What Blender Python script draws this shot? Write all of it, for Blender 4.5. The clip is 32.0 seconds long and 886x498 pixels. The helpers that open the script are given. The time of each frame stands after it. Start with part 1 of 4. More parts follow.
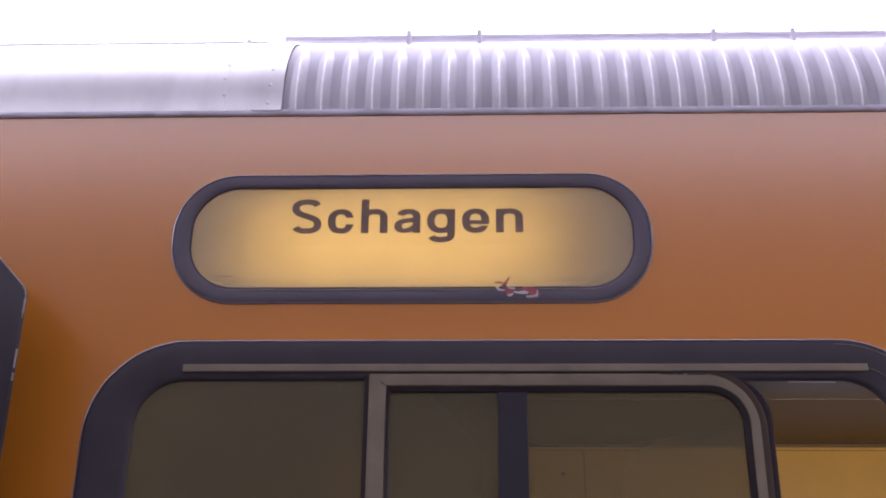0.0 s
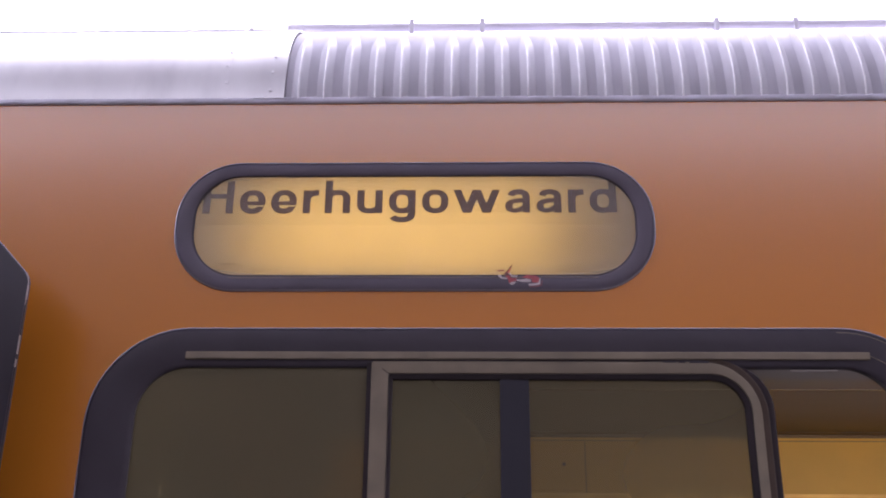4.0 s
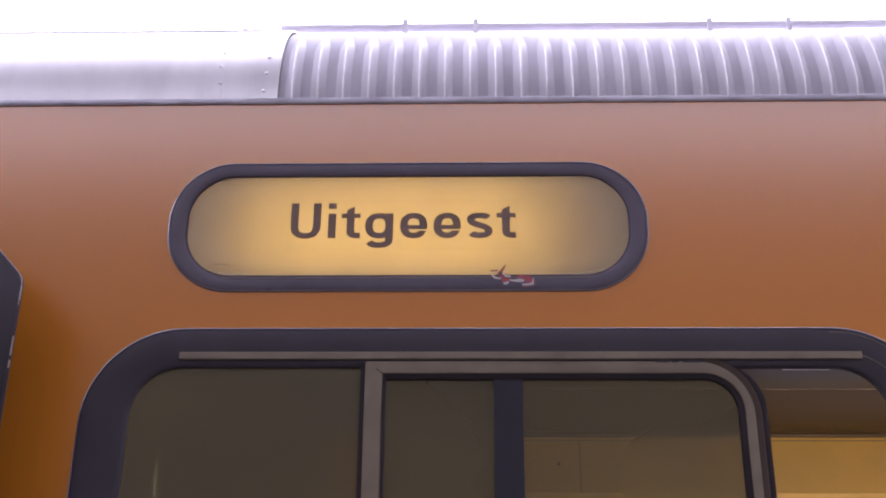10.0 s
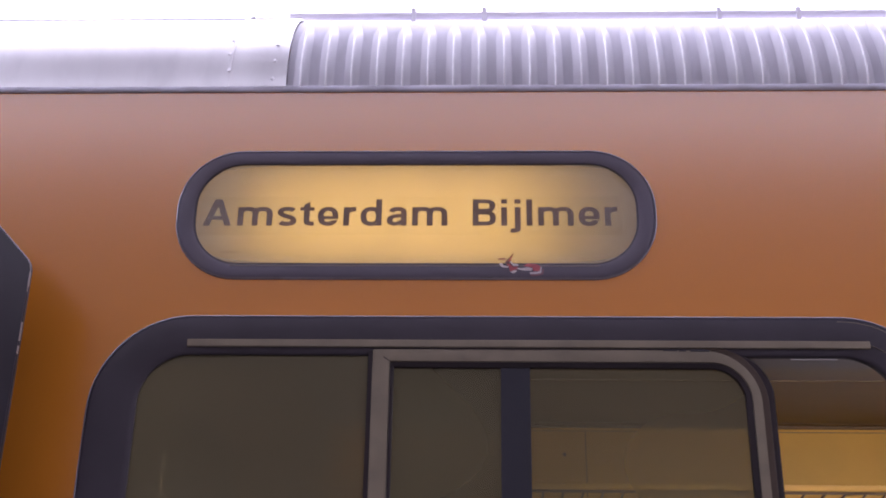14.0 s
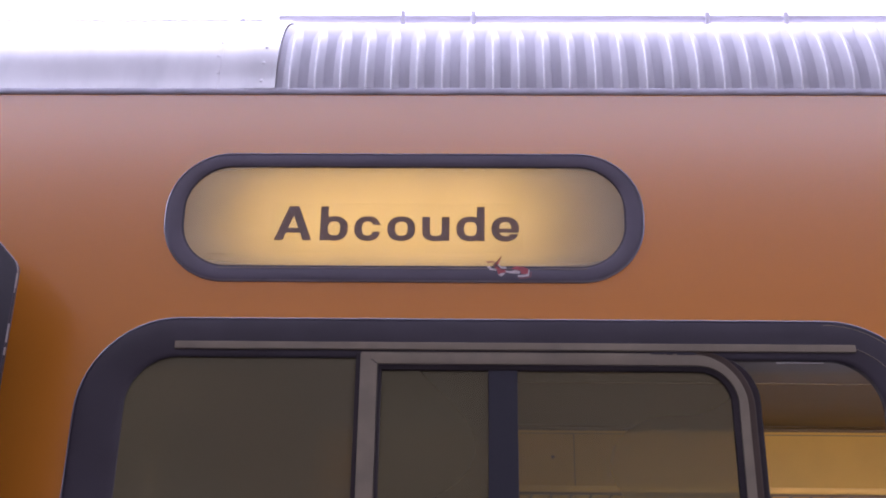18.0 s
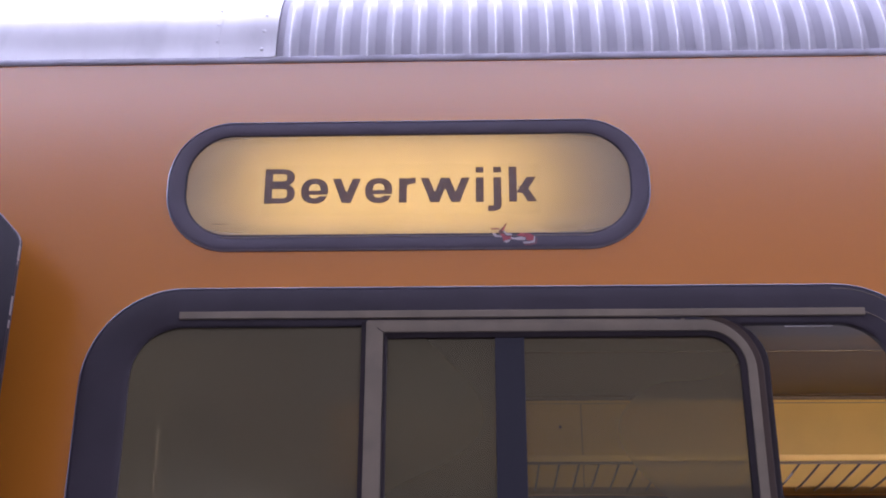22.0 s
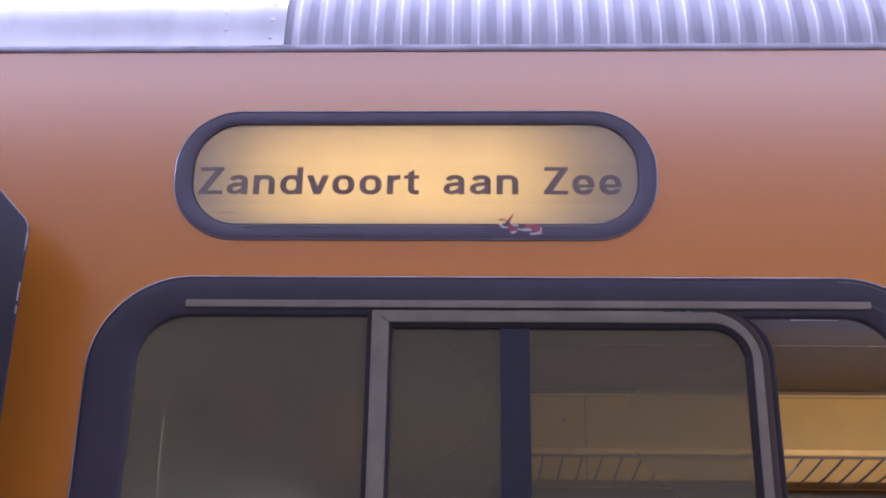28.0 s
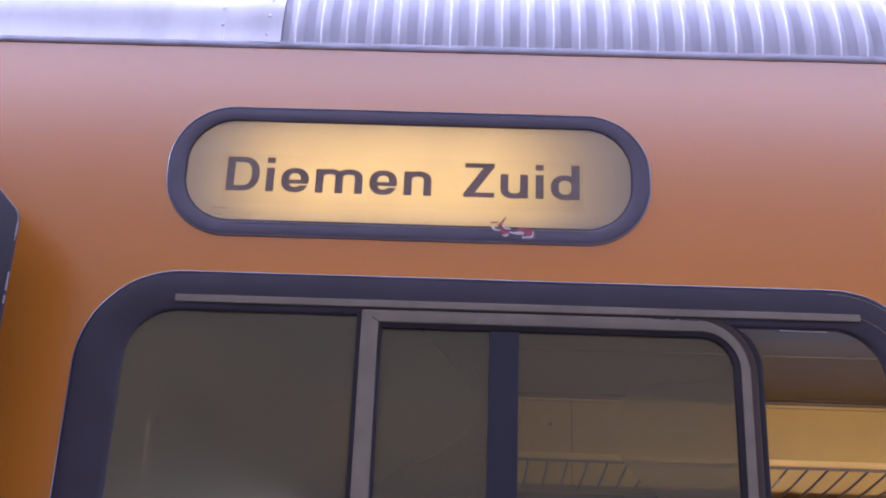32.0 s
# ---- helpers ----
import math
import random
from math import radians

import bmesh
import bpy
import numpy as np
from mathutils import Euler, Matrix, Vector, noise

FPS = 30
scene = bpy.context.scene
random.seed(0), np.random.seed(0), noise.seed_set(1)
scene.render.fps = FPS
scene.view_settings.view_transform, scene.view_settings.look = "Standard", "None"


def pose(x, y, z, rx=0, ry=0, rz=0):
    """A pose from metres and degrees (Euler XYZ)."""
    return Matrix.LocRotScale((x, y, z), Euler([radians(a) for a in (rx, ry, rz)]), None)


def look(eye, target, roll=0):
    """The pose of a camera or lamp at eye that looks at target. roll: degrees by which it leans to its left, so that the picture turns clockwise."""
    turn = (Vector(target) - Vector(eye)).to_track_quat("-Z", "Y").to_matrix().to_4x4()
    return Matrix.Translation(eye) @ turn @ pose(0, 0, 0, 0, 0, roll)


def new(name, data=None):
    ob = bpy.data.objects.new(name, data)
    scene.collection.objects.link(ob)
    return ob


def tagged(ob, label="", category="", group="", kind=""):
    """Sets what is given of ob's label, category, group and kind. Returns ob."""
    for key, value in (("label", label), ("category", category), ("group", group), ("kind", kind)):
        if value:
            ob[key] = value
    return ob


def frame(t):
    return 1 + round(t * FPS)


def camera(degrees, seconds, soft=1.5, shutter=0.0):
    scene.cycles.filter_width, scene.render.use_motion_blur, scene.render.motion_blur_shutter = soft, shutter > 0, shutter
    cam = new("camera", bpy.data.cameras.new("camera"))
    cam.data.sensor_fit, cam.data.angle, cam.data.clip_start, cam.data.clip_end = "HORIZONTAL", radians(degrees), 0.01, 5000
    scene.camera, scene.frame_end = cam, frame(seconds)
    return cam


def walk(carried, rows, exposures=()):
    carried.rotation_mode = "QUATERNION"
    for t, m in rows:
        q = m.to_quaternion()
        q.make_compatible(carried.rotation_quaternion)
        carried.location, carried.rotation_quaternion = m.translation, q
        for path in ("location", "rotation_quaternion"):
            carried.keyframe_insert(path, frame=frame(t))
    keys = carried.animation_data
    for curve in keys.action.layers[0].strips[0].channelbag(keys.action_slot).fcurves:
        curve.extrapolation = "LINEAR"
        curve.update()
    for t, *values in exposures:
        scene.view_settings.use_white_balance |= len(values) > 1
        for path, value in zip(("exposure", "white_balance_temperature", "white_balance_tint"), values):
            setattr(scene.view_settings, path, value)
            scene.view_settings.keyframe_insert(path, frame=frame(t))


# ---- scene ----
LENS_DEGREES = 46.0
PATH = [
    (0, 0.0071, -1.6089, 1.6313, 21.99, -0.40, 1.65),
    (0.5, 0.0071, -1.6102, 1.6336, 22.31, -0.47, 1.62),
    (1, 0.0076, -1.6146, 1.6323, 22.33, -0.39, 1.54),
    (1.5, 0.0075, -1.6144, 1.6300, 22.24, -0.52, 1.63),
    (2, 0.0062, -1.6117, 1.6284, 21.94, -0.54, 1.79),
    (2.5, 0.0059, -1.6097, 1.6281, 21.89, -0.62, 1.67),
    (3, 0.0050, -1.6065, 1.6260, 21.76, -0.64, 1.49),
    (3.5, 0.0049, -1.6067, 1.6250, 21.50, -0.54, 1.74),
    (5.5, 0.0045, -1.6092, 1.6264, 21.77, -0.57, 1.22),
    (6, 0.0056, -1.6087, 1.6250, 21.72, -0.61, 1.50),
    (6.5, 0.0079, -1.6135, 1.6259, 21.95, -0.89, 1.53),
    (7, 0.0077, -1.6150, 1.6282, 21.86, -1.35, 1.16),
    (7.5, 0.0087, -1.6140, 1.6258, 21.91, -1.33, 1.02),
    (8, 0.0094, -1.6119, 1.6254, 21.58, -0.79, 1.22),
    (8.5, 0.0085, -1.6048, 1.6238, 21.26, -0.82, 1.09),
    (9, 0.0076, -1.6022, 1.6223, 21.25, -0.92, 1.15),
    (9.5, 0.0087, -1.6043, 1.6223, 21.42, -0.80, 0.92),
    (10, 0.0074, -1.6090, 1.6239, 21.57, -0.36, 1.44),
    (10.5, 0.0056, -1.6106, 1.6224, 21.52, -0.43, 1.73),
    (11, 0.0047, -1.6098, 1.6216, 21.34, -0.52, 1.61),
    (11.5, 0.0054, -1.6136, 1.6235, 21.59, -0.52, 1.53),
    (12, 0.0050, -1.6173, 1.6221, 21.67, -0.75, 1.43),
    (12.5, 0.0041, -1.6146, 1.6205, 21.48, -0.72, 1.74),
    (13, 0.0045, -1.6109, 1.6196, 21.18, -0.84, 1.71),
    (13.5, 0.0026, -1.6086, 1.6189, 21.17, -0.82, 1.52),
    (14, 0.0048, -1.6070, 1.6188, 21.11, -0.71, 1.67),
    (14.5, 0.0061, -1.6088, 1.6173, 21.04, -0.60, 1.82),
    (16.5, 0.0084, -1.6002, 1.6182, 20.90, -0.48, 1.78),
    (17, 0.0086, -1.6014, 1.6177, 20.87, -0.61, 1.58),
    (17.5, 0.0088, -1.6055, 1.6198, 20.98, -0.79, 1.44),
    (18, 0.0080, -1.6102, 1.6190, 21.22, -0.70, 1.09),
    (18.5, 0.0074, -1.6102, 1.6187, 21.09, -0.70, 1.37),
    (19, 0.0076, -1.6090, 1.6173, 21.03, -0.70, 1.51),
    (19.5, 0.0074, -1.6077, 1.6158, 20.85, -0.72, 1.13),
    (20, 0.0069, -1.6019, 1.6155, 20.59, -0.61, 1.48),
    (20.5, 0.0063, -1.6018, 1.6137, 20.47, -0.58, 1.32),
    (21, 0.0061, -1.6003, 1.6139, 20.10, -0.46, 1.36),
    (21.5, 0.0076, -1.5974, 1.6148, 20.37, -0.02, 1.69),
    (22, 0.0075, -1.5938, 1.6118, 19.85, -0.08, 1.60),
    (22.5, 0.0075, -1.5953, 1.6109, 20.09, -0.07, 2.30),
    (23, 0.0069, -1.5958, 1.6123, 20.12, -0.28, 1.61),
    (23.5, 0.0064, -1.5955, 1.6111, 19.80, -0.58, 1.67),
    (24, 0.0064, -1.5967, 1.6082, 19.63, -0.46, 1.68),
    (24.5, 0.0061, -1.5980, 1.6076, 19.76, -0.22, 1.74),
    (25, 0.0055, -1.5962, 1.6104, 19.84, -0.56, 1.28),
    (25.5, 0.0048, -1.5989, 1.6103, 20.05, -0.47, 1.47),
    (27.5, 0.0048, -1.5992, 1.6099, 19.77, -0.51, 1.58),
    (28, 0.0053, -1.5940, 1.6086, 19.42, -0.73, 1.66),
    (28.5, 0.0042, -1.5893, 1.6073, 19.29, -0.85, 1.69),
    (29, 0.0051, -1.5897, 1.6079, 19.65, -0.95, 1.62),
    (29.5, 0.0066, -1.5888, 1.6076, 19.39, -0.74, 1.63),
    (30, 0.0076, -1.5877, 1.6075, 19.42, -0.82, 1.71),
    (30.5, 0.0069, -1.5904, 1.6079, 19.53, -0.85, 1.56),
    (31, 0.0050, -1.5906, 1.6107, 20.17, -1.99, 0.52),
    (31.5, 0.0037, -1.5932, 1.6094, 20.07, -2.10, 1.14),
    (32, 0.0041, -1.5920, 1.6091, 19.52, -2.04, 0.67),
]
cam = camera(LENS_DEGREES, 32.0, soft=1.9)
EXPOSURES = [(0, 1.07, 6120, 20), (6, 1.07, 6120, 20), (13, 1.07, 6070, 21), (17, 1.17, 5820, 22), (21, 1.26, 5570, 23), (23, 1.35, 5440, 24),
             (25, 1.46, 5310, 25), (28, 1.37, 5210, 26), (29.4, 1.42, 5170, 26), (30.0, 1.72, 5170, 26), (31, 1.65, 5170, 26), (32, 1.45, 5170, 25)]
walk(cam, [(t, pose(x, y, z, 90 + pitch, roll, yaw)) for t, x, y, z, pitch, roll, yaw in PATH], EXPOSURES)

# ---- world and light ----
world = bpy.data.worlds.new("overcast_sky")
scene.world = world
world.use_nodes = True
wn, wl = world.node_tree.nodes, world.node_tree.links
sky = wn.new("ShaderNodeTexSky")
sky.sky_type, sky.sun_disc = "NISHITA", False
sky.sun_elevation, sky.sun_rotation = radians(52), radians(25)
cloud = wn.new("ShaderNodeMix")
cloud.data_type = "RGBA"
cloud.inputs["Factor"].default_value = 0.85
cloud.inputs["B"].default_value = (19.6, 19.0, 21.4, 1)
wl.new(sky.outputs["Color"], cloud.inputs["A"])
wl.new(cloud.outputs["Result"], wn["Background"].inputs["Color"])
wn["Background"].inputs["Strength"].default_value = 0.109

sun_data = bpy.data.lights.new("sun", "SUN")
sun_data.energy, sun_data.angle, sun_data.color = 0.8, radians(15), (1.0, 0.95, 0.88)
sun = new("sun", sun_data)
sun.matrix_world = look((3.0, 6.0, 9.0), (0, 0, 0))

sign_light_data = bpy.data.lights.new("sign_light", "AREA")
sign_light_data.shape, sign_light_data.size, sign_light_data.size_y = "RECTANGLE", 0.52, 0.16
sign_light_data.energy, sign_light_data.color = 0.24, (1.0, 0.70, 0.24)
sign_light = new("sign_light", sign_light_data)
sign_light.matrix_world = look((-0.118, 0.108, 2.30), (-0.118, 0.0, 2.30))


# ---- materials ----
def material(name, base, rough=0.5, metal=0.0, vary=0.10, scale=4.0, grain=180.0, bump=0.05, coat=0.0,
             stretch=(1, 1, 1), dirt=0.0, dirt_color=(0.05, 0.04, 0.035), spec=0.5, wave=0.0, detail=2.5, uneven=0.08):
    m = bpy.data.materials.new(name)
    m.use_nodes = True
    n, l = m.node_tree.nodes, m.node_tree.links
    b = n["Principled BSDF"]
    tc = n.new("ShaderNodeTexCoord")
    mp = n.new("ShaderNodeMapping")
    mp.inputs["Scale"].default_value = stretch
    l.new(tc.outputs["Object"], mp.inputs["Vector"])
    big = n.new("ShaderNodeTexNoise")
    big.inputs["Scale"].default_value, big.inputs["Detail"].default_value = scale, detail
    l.new(mp.outputs["Vector"], big.inputs["Vector"])
    fine = n.new("ShaderNodeTexNoise")
    fine.inputs["Scale"].default_value, fine.inputs["Detail"].default_value = grain, 3
    l.new(tc.outputs["Object"], fine.inputs["Vector"])
    ramp = n.new("ShaderNodeMapRange")
    ramp.inputs["From Min"].default_value, ramp.inputs["From Max"].default_value = 0.3, 0.7
    ramp.inputs["To Min"].default_value, ramp.inputs["To Max"].default_value = 1 - vary, 1 + vary
    ramp.interpolation_type = "SMOOTHSTEP"
    l.new(big.outputs["Fac"], ramp.inputs["Value"])
    mul = n.new("ShaderNodeVectorMath")
    mul.operation = "SCALE"
    mul.inputs[0].default_value = base
    l.new(ramp.outputs["Result"], mul.inputs["Scale"])
    color = mul.outputs["Vector"]
    if dirt:
        d = n.new("ShaderNodeTexNoise")
        d.inputs["Scale"].default_value, d.inputs["Detail"].default_value = scale * 2.3, 3
        l.new(mp.outputs["Vector"], d.inputs["Vector"])
        dr = n.new("ShaderNodeMapRange")
        dr.inputs["From Min"].default_value, dr.inputs["From Max"].default_value = 0.42, 0.85
        dr.inputs["To Max"].default_value = dirt
        dr.interpolation_type = "SMOOTHSTEP"
        l.new(d.outputs["Fac"], dr.inputs["Value"])
        mx = n.new("ShaderNodeMix")
        mx.data_type = "RGBA"
        mx.inputs["B"].default_value = (*dirt_color, 1)
        l.new(dr.outputs["Result"], mx.inputs["Factor"])
        l.new(color, mx.inputs["A"])
        color = mx.outputs["Result"]
    l.new(color, b.inputs["Base Color"])
    rr = n.new("ShaderNodeMapRange")
    rr.inputs["To Min"].default_value, rr.inputs["To Max"].default_value = max(0.02, rough - uneven), min(1, rough + uneven)
    l.new(big.outputs["Fac"], rr.inputs["Value"])
    l.new(rr.outputs["Result"], b.inputs["Roughness"])
    b.inputs["Metallic"].default_value = metal
    b.inputs["Specular IOR Level"].default_value = spec
    b.inputs["Coat Weight"].default_value = coat
    b.inputs["Coat Roughness"].default_value, b.inputs["Coat IOR"].default_value = 0.19, 1.61
    bp = n.new("ShaderNodeBump")
    bp.inputs["Strength"].default_value, bp.inputs["Distance"].default_value = bump, 0.002
    l.new(fine.outputs["Fac"], bp.inputs["Height"])
    last = bp
    if wave:
        bw = n.new("ShaderNodeBump")
        bw.inputs["Strength"].default_value, bw.inputs["Distance"].default_value = wave, 0.02
        soft_noise = n.new("ShaderNodeTexNoise")
        soft_noise.inputs["Scale"].default_value, soft_noise.inputs["Detail"].default_value = scale, 0.5
        l.new(tc.outputs["Object"], soft_noise.inputs["Vector"])
        l.new(soft_noise.outputs["Fac"], bw.inputs["Height"])
        l.new(bp.outputs["Normal"], bw.inputs["Normal"])
        last = bw
    l.new(last.outputs["Normal"], b.inputs["Normal"])
    return m


def glass_material(name, tint, gloss=1.0, rough=0.0, smear=0.03, rim=None):
    m = bpy.data.materials.new(name)
    m.use_nodes = True
    n, l = m.node_tree.nodes, m.node_tree.links
    n.remove(n["Principled BSDF"])
    out = n["Material Output"]
    tr = n.new("ShaderNodeBsdfTransparent")
    tr.inputs["Color"].default_value = (*tint, 1)
    gl = n.new("ShaderNodeBsdfGlossy")
    gl.inputs["Roughness"].default_value = rough
    film_layer = n.new("ShaderNodeBsdfDiffuse")
    film_layer.inputs["Color"].default_value = (0.40, 0.348, 0.215, 1)
    tc = n.new("ShaderNodeTexCoord")
    nz = n.new("ShaderNodeTexNoise")
    nz.inputs["Scale"].default_value, nz.inputs["Detail"].default_value = 3.0, 0
    l.new(tc.outputs["Object"], nz.inputs["Vector"])
    mr = n.new("ShaderNodeMapRange")
    mr.inputs["From Min"].default_value, mr.inputs["From Max"].default_value = 0.3, 0.75
    mr.inputs["To Min"].default_value, mr.inputs["To Max"].default_value = smear * 0.9, smear * 1.1
    mr.interpolation_type = "SMOOTHSTEP"
    l.new(nz.outputs["Fac"], mr.inputs["Value"])
    amount = mr.outputs["Result"]
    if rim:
        # film that grows denser towards the rim: centre x, centre z, half width, half height, strength
        film_layer.inputs["Color"].default_value = (0.53, 0.50, 0.43, 1)
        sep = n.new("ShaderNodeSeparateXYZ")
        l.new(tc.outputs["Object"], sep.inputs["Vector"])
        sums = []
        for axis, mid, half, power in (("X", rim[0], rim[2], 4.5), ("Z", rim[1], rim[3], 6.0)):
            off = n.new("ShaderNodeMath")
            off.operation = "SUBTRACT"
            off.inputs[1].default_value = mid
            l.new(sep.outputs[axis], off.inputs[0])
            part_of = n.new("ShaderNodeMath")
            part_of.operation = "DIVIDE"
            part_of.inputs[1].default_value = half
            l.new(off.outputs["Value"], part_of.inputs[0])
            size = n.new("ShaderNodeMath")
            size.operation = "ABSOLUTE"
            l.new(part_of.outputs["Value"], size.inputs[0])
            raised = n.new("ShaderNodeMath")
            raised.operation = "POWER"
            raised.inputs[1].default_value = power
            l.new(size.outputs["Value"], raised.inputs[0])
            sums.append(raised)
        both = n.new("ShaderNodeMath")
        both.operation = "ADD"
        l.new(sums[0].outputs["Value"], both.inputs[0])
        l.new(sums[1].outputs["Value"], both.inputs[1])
        rim_film = n.new("ShaderNodeMapRange")
        rim_film.interpolation_type = "SMOOTHSTEP"
        rim_film.inputs["From Min"].default_value, rim_film.inputs["From Max"].default_value = -0.25, 1.3
        rim_film.inputs["To Max"].default_value = rim[4]
        l.new(both.outputs["Value"], rim_film.inputs["Value"])
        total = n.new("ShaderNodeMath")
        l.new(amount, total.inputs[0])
        l.new(rim_film.outputs["Result"], total.inputs[1])
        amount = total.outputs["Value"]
    mixd = n.new("ShaderNodeMixShader")
    l.new(amount, mixd.inputs["Fac"])
    l.new(tr.outputs["BSDF"], mixd.inputs[1])
    l.new(film_layer.outputs["BSDF"], mixd.inputs[2])
    fr = n.new("ShaderNodeFresnel")
    fr.inputs["IOR"].default_value = 1.45
    sc = n.new("ShaderNodeMath")
    sc.operation = "MULTIPLY"
    sc.inputs[1].default_value = gloss
    l.new(fr.outputs["Fac"], sc.inputs[0])
    mix = n.new("ShaderNodeMixShader")
    l.new(sc.outputs["Value"], mix.inputs["Fac"])
    l.new(mixd.outputs["Shader"], mix.inputs[1])
    l.new(gl.outputs["BSDF"], mix.inputs[2])
    l.new(mix.outputs["Shader"], out.inputs["Surface"])
    return m


def fabric_material(name, color, through_color):
    m = bpy.data.materials.new(name)
    m.use_nodes = True
    n, l = m.node_tree.nodes, m.node_tree.links
    n.remove(n["Principled BSDF"])
    tc = n.new("ShaderNodeTexCoord")
    nz = n.new("ShaderNodeTexNoise")
    nz.inputs["Scale"].default_value, nz.inputs["Detail"].default_value = 14.0, 6
    l.new(tc.outputs["Object"], nz.inputs["Vector"])
    mr = n.new("ShaderNodeMapRange")
    mr.inputs["To Min"].default_value, mr.inputs["To Max"].default_value = 0.88, 1.08
    l.new(nz.outputs["Fac"], mr.inputs["Value"])
    df, tl, mix = n.new("ShaderNodeBsdfDiffuse"), n.new("ShaderNodeBsdfTranslucent"), n.new("ShaderNodeMixShader")
    for shader, c in ((df, color), (tl, through_color)):
        v = n.new("ShaderNodeVectorMath")
        v.operation = "SCALE"
        v.inputs[0].default_value = c
        l.new(mr.outputs["Result"], v.inputs["Scale"])
        l.new(v.outputs["Vector"], shader.inputs["Color"])
    mix.inputs["Fac"].default_value = 0.55
    l.new(df.outputs["BSDF"], mix.inputs[1])
    l.new(tl.outputs["BSDF"], mix.inputs[2])
    l.new(mix.outputs["Shader"], n["Material Output"].inputs["Surface"])
    return m


def lamp_material(name, color, strength):
    m = bpy.data.materials.new(name)
    m.use_nodes = True
    b = m.node_tree.nodes["Principled BSDF"]
    b.inputs["Emission Color"].default_value = (*color, 1)
    b.inputs["Emission Strength"].default_value = strength
    return m


M_PAINT = material("yellow_orange_paint", (0.605, 0.207, 0.018), 0.24, vary=0.035, scale=2.2, grain=260, bump=0.03, coat=1.0,
                   stretch=(1, 1, 0.5), spec=0.6, detail=0.0, uneven=0.0)
M_SILVER = material("silver_roof_paint", (0.92, 0.90, 0.93), 0.36, metal=0.45, vary=0.06, scale=7, grain=120, bump=0.08,
                    stretch=(1, 1, 0.3), dirt=0.22, dirt_color=(0.34, 0.33, 0.38), wave=0.03)
M_RIBBED = material("rib_flank_silver_paint", (0.66, 0.64, 0.71), 0.6, metal=0.0, vary=0.08, scale=9, grain=120, bump=0.10,
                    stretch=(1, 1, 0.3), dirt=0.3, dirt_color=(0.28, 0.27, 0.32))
# Sheet between the ribs: dirt, plus the shade there put into a darker base.
M_FLAT = material("dirty_shaded_silver_paint", (0.57, 0.55, 0.63), 0.6, vary=0.08, scale=9, grain=120, bump=0.10,
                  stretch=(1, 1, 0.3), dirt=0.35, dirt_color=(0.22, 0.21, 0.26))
M_CONDUIT = material("pale_grey_conduit", (0.85, 0.83, 0.90), 0.7, vary=0.08)
# Lighter paint that stands in for the sky highlight along the rib crests.
M_CREST = material("crest_highlight_paint", (0.90, 0.89, 0.93), 0.35, metal=0.1, vary=0.12, scale=30, grain=200)
M_GUTTER = material("dark_gutter_paint", (0.62, 0.60, 0.71), 0.5, vary=0.15, scale=9, dirt=0.3)
M_RUBBER = material("black_rubber", (0.048, 0.039, 0.051), 0.52, vary=0.10, scale=8, grain=300, bump=0.06, dirt=0.15,
                    dirt_color=(0.055, 0.048, 0.066), spec=0.35)
# Lighter copy of the black rubber; the haze over the sign frame is mixed in.
M_SIGN_RUBBER = material("hazed_sign_rubber", (0.094, 0.076, 0.104), 0.55, vary=0.10, scale=8, grain=300, bump=0.06, dirt=0.15,
                       dirt_color=(0.115, 0.098, 0.128), spec=0.6)
M_STRIP = material("black_edge_rubber", (0.022, 0.015, 0.018), 0.65, vary=0.2, spec=0.3)
M_BLACK = material("black_paint", (0.034, 0.029, 0.042), 0.33, vary=0.2, scale=5, coat=0.3, dirt=0.25, wave=0.03)
M_GREY = material("grey_aluminium", (0.205, 0.165, 0.115), 0.55, metal=0.0, vary=0.12, scale=10, grain=200, bump=0.06,
                  dirt=0.35, dirt_color=(0.10, 0.08, 0.066))
M_CHIP_GLINT = material("metal_chip_and_glint", (0.42, 0.39, 0.38), 0.4, metal=0.5)
# Base lighter than the rubber, so the bead carries the frame's edge glint.
M_BEAD = material("glossy_glint_sealant", (0.20, 0.18, 0.195), 0.22, vary=0.15, scale=9, coat=1.0, spec=1.0)
M_LETTER = material("black_ink", (0.150, 0.098, 0.108), 0.7, vary=0.15, scale=20)
M_BOX = material("white_enamel", (0.75, 0.73, 0.68), 0.5, vary=0.06)
M_RED = material("red_vinyl", (0.40, 0.085, 0.10), 0.4, vary=0.2, scale=60)
M_WHITE = material("white_vinyl", (0.56, 0.49, 0.50), 0.4, vary=0.1, scale=60)
M_DARKRED = material("faded_vinyl", (0.20, 0.10, 0.09), 0.6, vary=0.3, scale=80)
M_PALERED = material("pale_red_vinyl", (0.24, 0.10, 0.12), 0.5, vary=0.2, scale=60)
M_NAVY = material("blue_black_rubber", (0.024, 0.022, 0.034), 0.6, vary=0.15, spec=0.4)
M_CEIL = material("brown_ceiling_laminate", (0.235, 0.215, 0.215), 0.5, vary=0.08, scale=3, stretch=(0.4, 2, 1))
M_YELLOW = material("yellow_wall_laminate", (0.69, 0.405, 0.072), 0.45, vary=0.06, scale=3, dirt=0.12, dirt_color=(0.2, 0.11, 0.04))
M_RACK = material("dark_steel_bar", (0.20, 0.13, 0.08), 0.5)
M_LEDGE = material("brown_yellow_laminate", (0.42, 0.24, 0.06), 0.5, vary=0.08)
M_EDGE = material("worn_brown_aluminium", (0.062, 0.042, 0.032), 0.7, spec=0.2, vary=0.12, scale=10)
M_RAIL = material("yellow_enamel_rail", (0.80, 0.50, 0.14), 0.4)
